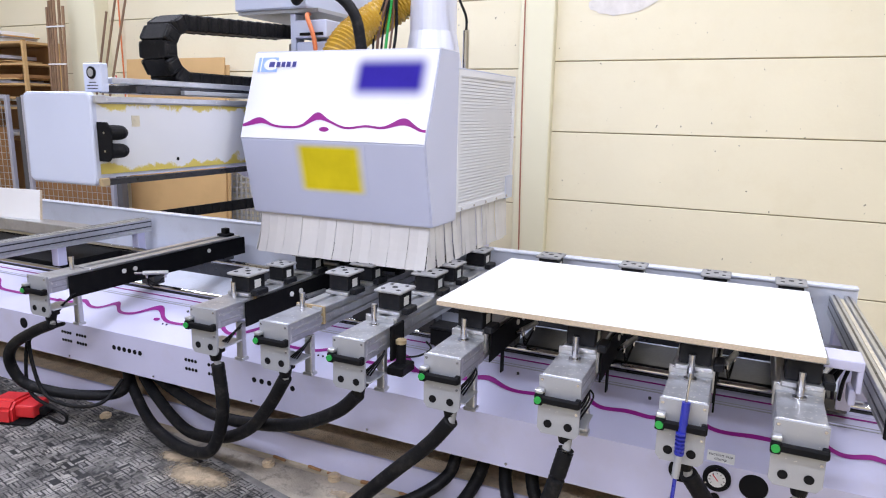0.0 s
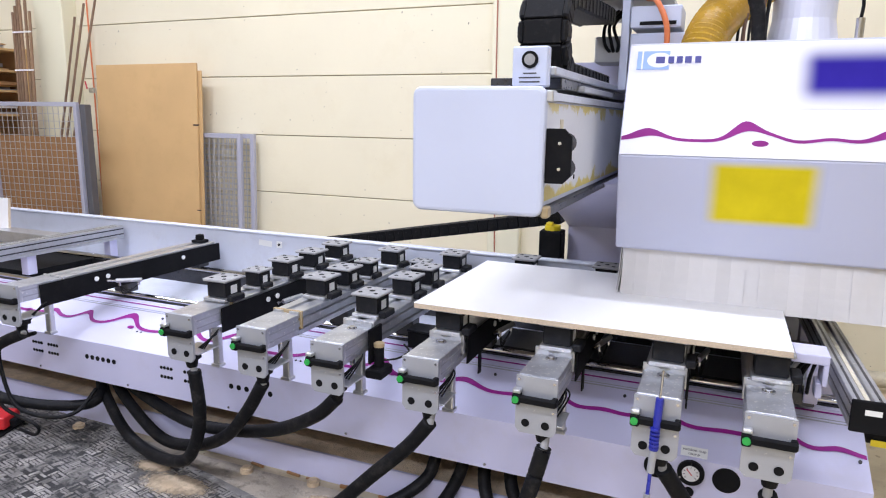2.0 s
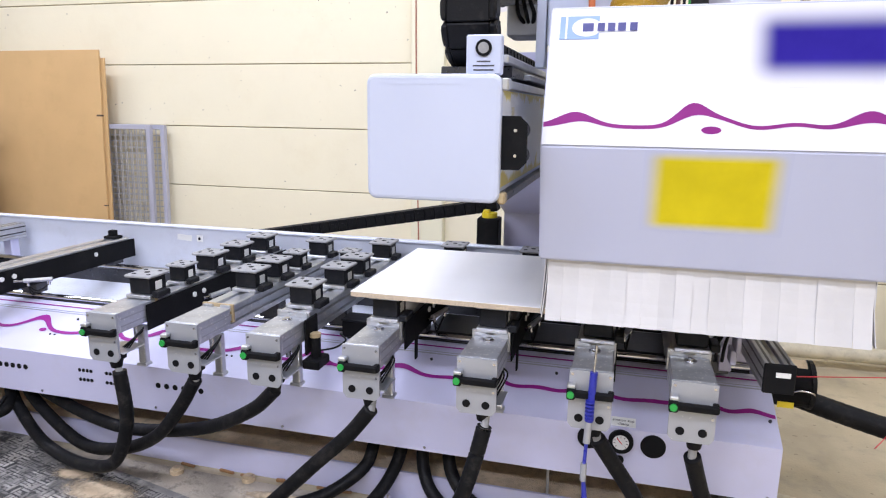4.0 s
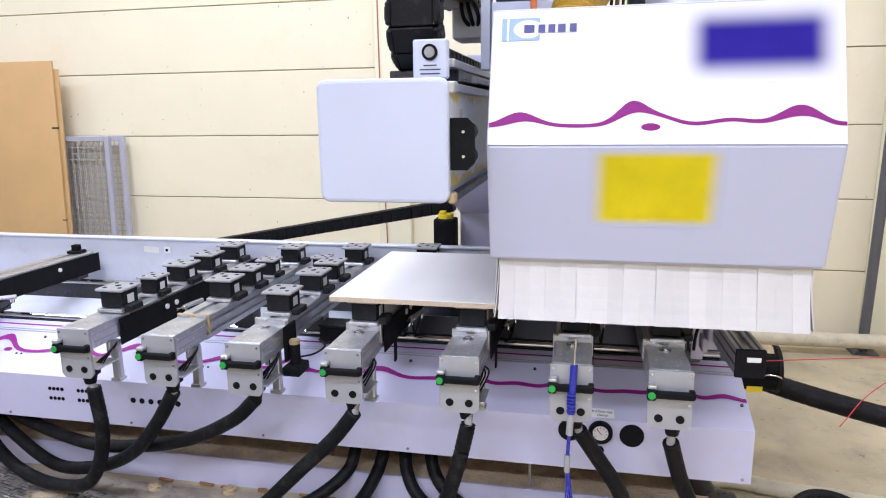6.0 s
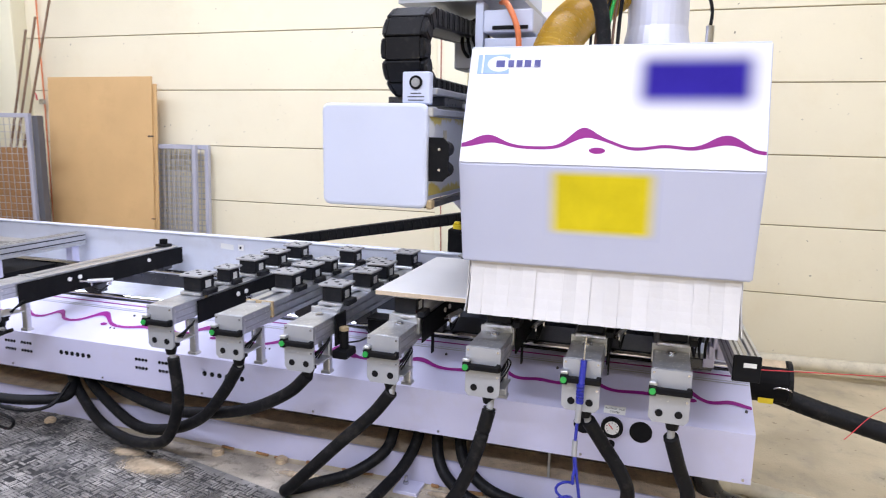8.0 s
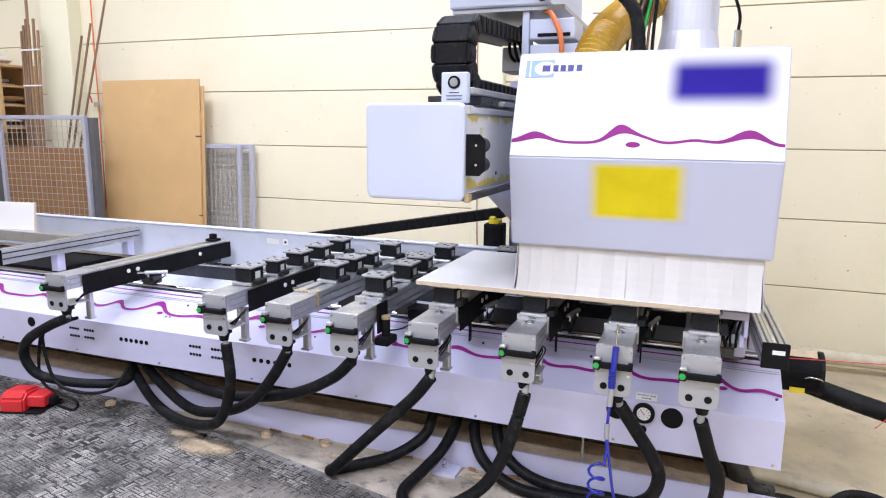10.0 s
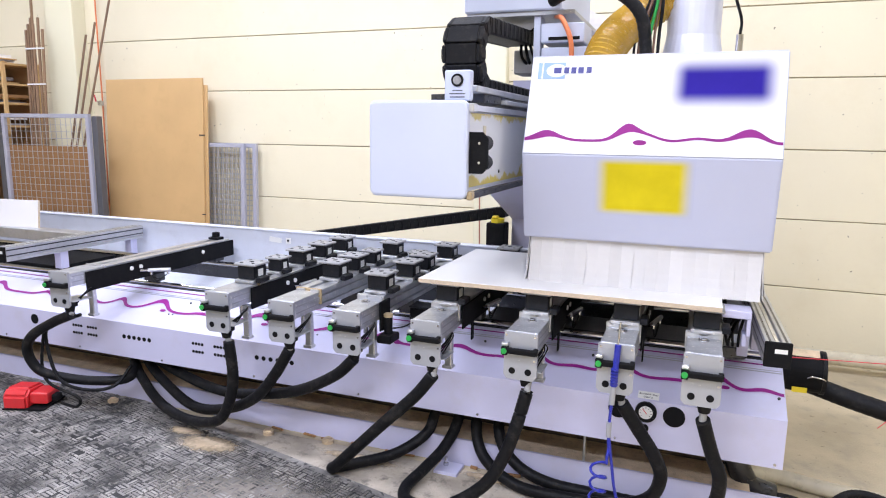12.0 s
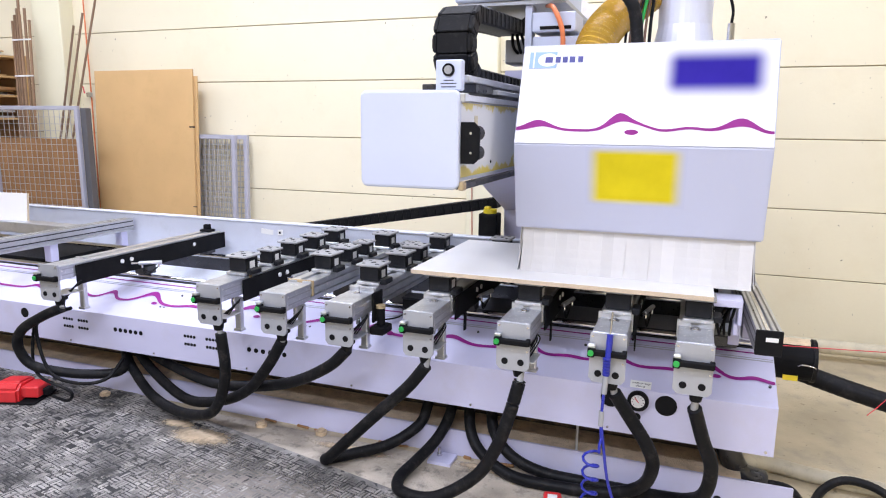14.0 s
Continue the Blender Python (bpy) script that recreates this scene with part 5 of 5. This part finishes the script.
# ---- floor things ----
def floor_things():
    mat = thing("rubber_mat", "worn grey anti-slip mat with a raised tread pattern on the floor", "mat", at=(0, 0, 0))
    a = math.degrees(math.atan2(-0.55, 2.515))
    base = bm_box(-4.2, 0.30, -3.2, 0.0, 0.0, 0.006)
    place = pose(-1.85, 0.255, 0, 0, 0, a) @ Matrix.Translation((1.0, 0, 0))
    part("sheet", base, M_MAT, mat, at=place)
    part("edge_strip", bm_box(-4.2, 0.30, -0.035, 0.0, 0.006, 0.008, bevel=0.0008), M_TREAD, mat, at=place)
    tagged(part("dust_film", bm_box(-4.0, 0.40, -0.9, 0.402, 0.0, 0.003), M_GREYDUST), "trodden grey dust along the machine's foot", "dust", kind="structure")
    bm = bmesh.new()
    random.seed(11)
    verts, faces = [], []
    step = 0.054
    for i in range(83):
        for j in range(53):
            x, y = -4.17 + i * step, -0.05 - j * step
            if x > 0.25:
                continue
            horizontal = (i + j) % 2 == 0
            worn = noise.noise(Vector((x * 1.7, y * 1.7, 3.1))) + 0.5 * noise.noise(Vector((x * 6, y * 6, 1.7)))
            for k in (-1, 0, 1):
                if random.random() < 0.06 + 0.45 * worn:
                    continue
                hx, hy = (0.0255, 0.0060) if horizontal else (0.0060, 0.0255)
                cx, cy = (x, y + k * 0.0174) if horizontal else (x + k * 0.0174, y)
                cx, cy = cx + random.uniform(-0.002, 0.002), cy + random.uniform(-0.002, 0.002)
                n = len(verts)
                top = random.uniform(0.0075, 0.0102)
                for z, s in ((0.006, 1.0), (top, 0.7)):
                    for sx, sy in ((-1, -1), (1, -1), (1, 1), (-1, 1)):
                        verts.append((cx + sx * hx * s, cy + sy * hy * s, z))
                faces += [(n + 4, n + 5, n + 6, n + 7), (n, n + 1, n + 5, n + 4), (n + 1, n + 2, n + 6, n + 5), (n + 2, n + 3, n + 7, n + 6), (n + 3, n, n + 4, n + 7)]
    me = bpy.data.meshes.new("tread")
    me.from_pydata(verts, [], faces)
    me.materials.append(M_TREAD)
    tread = part("tread", me, None, mat, "raised tread bars", at=place)
    tread["kind"] = "stuff"
    # saw dust heaps and smear
    for x, y, rx, ry, h in ((-2.0, 0.13, 0.26, 0.12, 0.012), (-2.22, 0.21, 0.16, 0.06, 0.007), (-1.2, 0.30, 0.3, 0.06, 0.004), (-0.5, 0.36, 0.25, 0.05, 0.006)):
        bm = bmesh.new()
        rings = [[bm.verts.new((0, 0, h))]]
        for r in range(1, 6):
            s = r / 5
            rings.append([bm.verts.new((rx * s * math.cos(q * math.pi / 8) * (1 + 0.25 * noise.noise(Vector((q * 0.7, x, s)))), ry * s * math.sin(q * math.pi / 8) * (1 + 0.25 * noise.noise(Vector((q * 0.9, y, s)))), h * (1 - s) ** 0.8 + 0.002 * (s < 1))) for q in range(16)])
        for q in range(16):
            bm.faces.new((rings[0][0], rings[1][q], rings[1][(q + 1) % 16]))
            for a1, b1 in zip(rings[1:], rings[2:]):
                bm.faces.new((a1[q], b1[q], b1[(q + 1) % 16], a1[(q + 1) % 16]))
        tagged(part("saw_dust", bm, faded(M_DUST.copy(), rx, ry), at=(x, y, 0.0065)), "small heap of pale saw dust on the floor", "saw dust", "saw dust heaps", kind="stuff")
    for x, y, rx, ry in ((-1.45, -0.22, 0.75, 0.36), (-0.75, -0.30, 0.65, 0.40)):
        bm = bmesh.new()
        bmesh.ops.create_grid(bm, x_segments=24, y_segments=24, size=1.0, matrix=Matrix.Diagonal((rx, ry, 1, 1)))
        for vert in bm.verts:
            vert.co.z = 0.0012 * noise.noise(vert.co * 9)
        tagged(part("dust_film", bm, faded(M_FILM.copy(), rx, ry), at=(x, y, 0.0078)), "thin film of pale trodden dust on the mat", "dust", "dust films", kind="stuff")
    for x, y in ((-1.79, 0.365), (-1.44, 0.40), (-2.9, 0.36)):
        f = thing("floor_anchor", "dust covered round anchor foot on the floor", "anchor", "floor anchors", (x, y, 0))
        part("disc", bm_cyl((0, 0, 0), (0, 0, 0.022), 0.030, seg=20), M_DUST, f)
        part("bolt", bm_cyl((0, 0, 0.022), (0, 0, 0.032), 0.018, seg=16), M_DUST, f)
    # red pedal
    p = thing("foot_pedal", "red plastic foot pedal switch lying on the mat", "foot pedal", at=pose(-3.315, 0.14, 0.010, 0, 0, 20) @ Matrix.Scale(0.84, 4))
    bm = prism(bmesh.new(), [(-0.11, 0.0), (-0.11, 0.10), (-0.06, 0.145), (0.10, 0.13), (0.14, 0.06), (0.14, 0.0)], -0.12, 0.05)
    bmesh.ops.bevel(bm, geom=bm.edges[:], offset=0.015, segments=2, affect="EDGES")
    part("cover", bm, M_RED, p)
    part("body", bm_box(0.045, 0.17, -0.07, 0.09, 0.03, 0.11, bevel=0.012, seg=2), M_RED, p)
    part("plug", bm_box(0.165, 0.21, -0.02, 0.05, 0.03, 0.08, bevel=0.008), M_BLACK, p)
    part("base", bm_box(-0.125, 0.17, -0.115, 0.145, 0.0, 0.012, bevel=0.003), M_BLACK, p)
    p2 = thing("foot_pedal", "small red plastic switch standing on the dirty floor", "foot pedal", at=pose(-0.145, 0.085, 0.0, 0, 0, 10))
    part("cover", bm_box(-0.038, 0.038, -0.06, 0.04, 0.01, 0.105, bevel=0.012, seg=2), M_RED, p2)
    part("base", bm_box(-0.042, 0.042, -0.064, 0.044, 0.0, 0.011, bevel=0.003), M_BLACK, p2)
    part("label_plate", bm_box(-0.02, 0.02, -0.03, 0.01, 0.1045, 0.1062), M_LABEL, p2)
    lf = thing("levelling_foot", "painted steel levelling foot with a bolt beside the machine", "foot", at=pose(-0.745, 0.375, 0.0, 0, 0, 0))
    part("plate", bm_box(-0.06, 0.06, -0.055, 0.055, 0, 0.018, bevel=0.002), M_LAV, lf)
    part("nut", bm_cyl((-0.02, 0.015, 0.018), (-0.02, 0.015, 0.032), 0.014, seg=6), M_STEEL, lf)
    part("bolt", bm_cyl((-0.02, 0.015, 0.032), (-0.02, 0.015, 0.06), 0.008, seg=12), M_STEEL, lf)
    # splinters of brown board along the foot plate
    random.seed(21)
    for k in range(9):
        x = -1.75 + 0.16 * k + random.uniform(-0.04, 0.04)
        tagged(part("splinter", bm_box(-random.uniform(0.015, 0.05), random.uniform(0.015, 0.05), -0.006, 0.006, 0, random.uniform(0.006, 0.014), bevel=0.001), M_BROWN, at=pose(x, 0.43, 0.004, 0, 0, random.uniform(-12, 12))), "small splinter of brown board on the floor", "splinter", "splinters on the floor")


floor_things()


# ---- things along the wall ----
def mesh_fence(name, w, h, label, at, back=None, pitch=0.05, frame_mat=None, r=0.0022):
    t = thing(name, label, "fence panel", "fence panels", at)
    fm = frame_mat or M_GREYFRAME
    for x in (0, w - 0.04):
        part("stile", bm_box(x, x + 0.04, -0.02, 0.02, 0, h, bevel=0.003), fm, t)
    for z in (0, h - 0.04):
        part("frame_rail", bm_box(0.04, w - 0.04, -0.018, 0.018, z, z + 0.04, bevel=0.003), fm, t)
    n = int((w - 0.08) / pitch)
    for k in range(1, n):
        part("wire", bm_box(0.04 + k * (w - 0.08) / n - r, 0.04 + k * (w - 0.08) / n + r, -0.003, 0.0015, 0.04, h - 0.04), M_WIRE, t)
    n = int((h - 0.08) / pitch)
    for k in range(1, n):
        part("wire", bm_box(0.04, w - 0.04, -0.0065, -0.003, 0.04 + k * (h - 0.08) / n - r, 0.04 + k * (h - 0.08) / n + r), M_WIRE, t)
    if back:
        part("backing", bm_box(0.03, w - 0.03, 0.022, 0.03, 0.02, back, bevel=0.001), M_BROWN, t, "brown hardboard behind the mesh")
    return t


def wall_things():
    lean = thing("leaning_board", "large light brown wooden board leaning against the wall", "board", at=pose(-4.215, 2.72, 0.0, -2.5, 0, 0))
    part("sheet", bm_box(-1.225, 0, 0, 0.018, 0, 2.115, bevel=0.002), M_WOOD, lean)
    # notches drawn as dark bars, the shade inside them given as colour
    part("notch", bm_box(-0.05, 0.001, -0.001, 0.019, 1.565, 1.58), M_SHADE_DUST, lean)
    part("notch", bm_box(-0.03, 0.001, -0.001, 0.019, 0.80, 0.81), M_SHADE_DUST, lean)
    back = thing("leaning_board", "second brown board leaning behind the large one", "board", at=pose(-4.185, 2.745, 0.0, -2.5, 0, 0))
    part("sheet", bm_box(-1.2, 0, 0, 0.016, 0, 2.05, bevel=0.002), M_WOOD, back)
    mesh_fence("mesh_panel", 0.62, 1.50, "grey wire mesh fence panel leaning against the wall", pose(-4.41, 2.81, 0, -2, 0, 0), pitch=0.05, r=0.0044)
    mesh_fence("mesh_panel", 0.62, 1.50, "grey wire mesh fence panel leaning against the wall", pose(-4.32, 2.875, 0, -2, 0, 0), pitch=0.05, r=0.0044)
    # guard fence with brown backing
    mesh_fence("guard_fence", 1.14, 1.76, "grey guard fence panel of wire mesh, backed with brown hardboard", pose(-6.46, 2.42, 0, 0, 0, 3), back=1.44, pitch=0.066)
    mesh_fence("guard_fence", 0.98, 1.76, "grey guard fence panel of wire mesh, backed with brown hardboard", pose(-7.62, 2.34, 0, 0, 0, 3), back=1.44, pitch=0.066)
    for x, y in ((-5.315, 2.49), (-6.56, 2.42)):
        tagged(part("fence_post", bm_box(x, x + 0.07, y, y + 0.07, 0, 1.74, bevel=0.004), M_DARKFRAME), "dark grey square fence post", "post", "fence posts")
    # shelf with boards
    sh = thing("board_shelf", "wooden shelf filled with boards and sheets behind the fence", "shelf", at=(-8.22, 2.55, 0))
    for x in (0, 1.62):
        for y in (0.0, 0.385):
            part("side", bm_box(x, x + 0.03, y, y + 0.035, 0, 2.30), M_WOOD, sh)
    for z in (1.30, 1.62, 1.86, 2.06, 2.27):
        part("shelf", bm_box(0.03, 1.62, 0, 0.42, z, z + 0.022), M_WOOD, sh)
    part("backing", bm_box(0, 1.65, 0.422, 0.43, 0, 2.3), M_BROWN, sh)
    random.seed(8)
    for z in (1.322, 1.642, 1.882, 2.082, 2.292):
        zz = z
        for k in range(4):
            h = random.choice((0.012, 0.02, 0.035))
            me = bm_box(-0.6, 0.6, -0.19, 0.17, 0, h, bevel=0.002)
            m = random.choice((M_BOARD, M_WOOD, M_BROWN, M_GREYFRAME))
            tagged(part("stored_sheet", me, m, at=pose(-7.36 + random.uniform(-0.15, 0.12), 2.75 + random.uniform(-0.04, 0.01), zz + 0.001, 0, 0, random.uniform(-3, 3))), "sheet of board stored on the shelf", "sheet", "stored sheets")
            zz += h + 0.002
    # battens and rods
    random.seed(4)
    for k in range(7):
        x = -6.32 + 0.03 * k
        tagged(part("batten", bm_box(-0.011, 0.011, -0.011, 0.011, 0, 2.62 + 0.06 * (k % 3) + (0.5 if k == 3 else 0), bevel=0.002), M_BATTEN, at=pose(x, 2.60 + 0.012 * (k % 2), 0, -2, random.uniform(-1.2, 0.6), 0)), "brown wooden batten standing in a tied bundle", "batten", "bundle of battens")
    for z in (2.06, 2.42):
        tagged(part("tie", bm_box(-6.36, -6.10, 2.60 + z * 0.0349 - 0.016, 2.60 + z * 0.0349 - 0.006, z, z + 0.015), M_LABEL), "white tie round the bundle of battens", "tie", "ties")
    for x, a, h in ((-6.10, 12.5, 2.75), (-6.06, 14.5, 3.1), (-6.15, 11.5, 2.62)):
        tagged(part("rod", bm_cyl((0, 0, 0), (0, 0, h), 0.011, seg=10), M_BATTEN, at=pose(x - 0.02, 2.62, 0.0, -4, a, 0)), "thin wooden rod leaning against the wall", "rod", "leaning rods")
    ln = thing("air_line", "orange air line hanging down the wall with a brass tap", "pipe", at=(-5.68, 2.97, 0))
    part("pipe", tube(bmesh.new(), [(0.0, 0, 3.6), (0.0, 0, 2.6), (0.005, 0, 1.9), (0.01, -0.01, 1.2), (0.0, 0, 0.3)], 0.0075, seg=8), M_ORANGE, ln)
    part("tap", bm_box(-0.03, 0.03, -0.04, 0.0, 1.86, 1.91, bevel=0.008), M_STEEL, ln)
    part("lever", bm_cyl((-0.03, -0.05, 1.90), (-0.05, -0.05, 1.97), 0.007, seg=8), M_REDMARK, ln)
    ln2 = thing("air_line", "thin red line running down the pillar", "pipe", at=(-1.46, 2.925, 0))
    part("pipe", tube(bmesh.new(), [(0, 0, 3.4), (0.0, 0, 2.2), (0.015, 0, 1.2), (0.03, 0, 0.5)], 0.005, seg=8), M_DIMRED, ln2)
    dp = thing("down_pipe", "dark grey pole standing before the wall", "pole", at=(1.985, 2.82, 0))
    part("pole", bm_cyl((0, 0, 0.0), (0.05, 0, 3.4), 0.032, seg=18), M_DARKFRAME, dp)
    part("base_plate", bm_box(-0.08, 0.08, -0.08, 0.08, 0, 0.012), M_DARKFRAME, dp)
    # flaked patch of paint
    bm = bmesh.new()
    ring = [bm.verts.new((0.26 * math.cos(k * math.pi / 14) * (1 + 0.18 * noise.noise(Vector((k * 0.6, 1.3, 0)))), 0, 0.11 * math.sin(k * math.pi / 14) * (1 + 0.3 * noise.noise(Vector((k * 0.6, 4.1, 0)))))) for k in range(28)]
    bm.faces.new(ring)
    tagged(part("paint_patch", bm, M_PATCH, at=pose(-0.75, 2.996, 2.47, 0, -10, 0)), "flaked pale patch of paint on the wall", "paint patch", kind="structure")
    # white board standing on the far bed
    wb = thing("stored_board", "white board standing on the far part of the bed", "board", at=pose(-4.17, 0.95, 0.906, -6, 0, 8))
    part("sheet", bm_box(-0.7, 0, 0, 0.018, 0, 0.20, bevel=0.001), M_BOARD, wb)
    part("edge", bm_box(0.0, 0.0015, 0, 0.018, 0, 0.20), M_BOARD_EDGE, wb)
    sup = thing("side_rail", "aluminium rail along the far part of the bed", "rail", at=(0, 0, 0))
    part("profile", bm_box(-5.6, -3.72, 0.88, 1.0, 0.83, 0.905, bevel=0.004), M_ALU, sup)
    part("bellows", bm_box(-5.6, -3.72, 0.74, 1.20, 0.66, 0.70, bevel=0.004), M_BLACK, sup)
    # limit switch beside a console
    sw = thing("limit_switch", "black sensor unit with a brass knob hung beside a console", "switch", at=(-1.108, 0, 0))
    part("plate", bm_box(0.072, 0.082, 0.20, 0.30, 0.72, 0.86, bevel=0.002), M_BLACK, sw)
    part("body", bm_cyl((0.100, 0.24, 0.705), (0.100, 0.24, 0.785), 0.020, seg=16), M_BLACK, sw)
    part("knob", bm_cyl((0.100, 0.24, 0.785), (0.100, 0.24, 0.800), 0.022, seg=16), M_TAPE, sw)
    part("tray", bm_box(0.066, 0.138, 0.185, 0.285, 0.668, 0.705, bevel=0.005), M_BLACK, sw)
    part("wire", tube(bmesh.new(), [(0.115, 0.24, 0.73), (0.17, 0.26, 0.74), (0.20, 0.30, 0.76), (0.16, 0.34, 0.77)], 0.004, seg=6), M_RUBBER, sw)


wall_things()


# ---- what moves ----
GX = [(0.0, -1.600), (0.1, -1.585), (0.2, -1.53), (0.35, -1.34), (0.5, -1.110), (0.75, -0.715), (1.0, -0.311), (1.25, 0.06), (1.4, 0.255), (1.5, 0.292), (2.0, 0.304), (2.5, 0.307), (3.0, 0.334), (3.5, 0.354), (4.0, 0.361), (4.2, 0.361),
      (5.3, 0.330), (6.3, 0.258), (6.5, 0.244), (7.0, 0.192), (7.5, 0.130), (8.0, 0.088), (8.5, 0.078), (9.0, 0.083), (9.2, 0.084), (11.5, 0.084), (14.0, 0.084)]
HY = [(0.0, 0.690, 0.022), (0.5, 0.695, 0.013), (1.0, 0.700, 0.010), (1.5, 0.700, -0.002), (2.5, 0.700, -0.003), (2.8, 0.52, 0.004), (3.0, 0.36, 0.008), (3.4, 0.12, 0.012), (3.6, 0.092, 0.012), (4.2, 0.100, 0.012), (5.3, 0.08, 0.012), (6.5, 0.052, 0.012), (7.5, 0.038, 0.012), (8.0, 0.030, 0.012),
      (8.5, 0.080, 0.012), (9.0, 0.105, 0.012), (9.2, 0.12, 0.012), (10.3, 0.28, 0.012), (11.3, 0.372, 0.012), (11.5, 0.380, 0.012), (12.5, 0.402, 0.012), (14.0, 0.392, 0.012)]


def motions():
    walk(GANTRY, [(t, pose(x, 0, 0.0185 * min(0.0, x - 0.25))) for t, x in GX])
    walk(HEAD, [(t, pose(0, y, z)) for t, y, z in HY])
    walk(CHAIN, [(t, pose(0, (y - 0.69) / 2, 0)) for t, y, z in HY])
    for pin in PINS:
        walk(pin, [(0.0, pose(0, 0, 0)), (0.15, pose(0, 0, 0)), (0.35, pose(0, 0, -0.074)), (14.0, pose(0, 0, -0.074))])


motions()
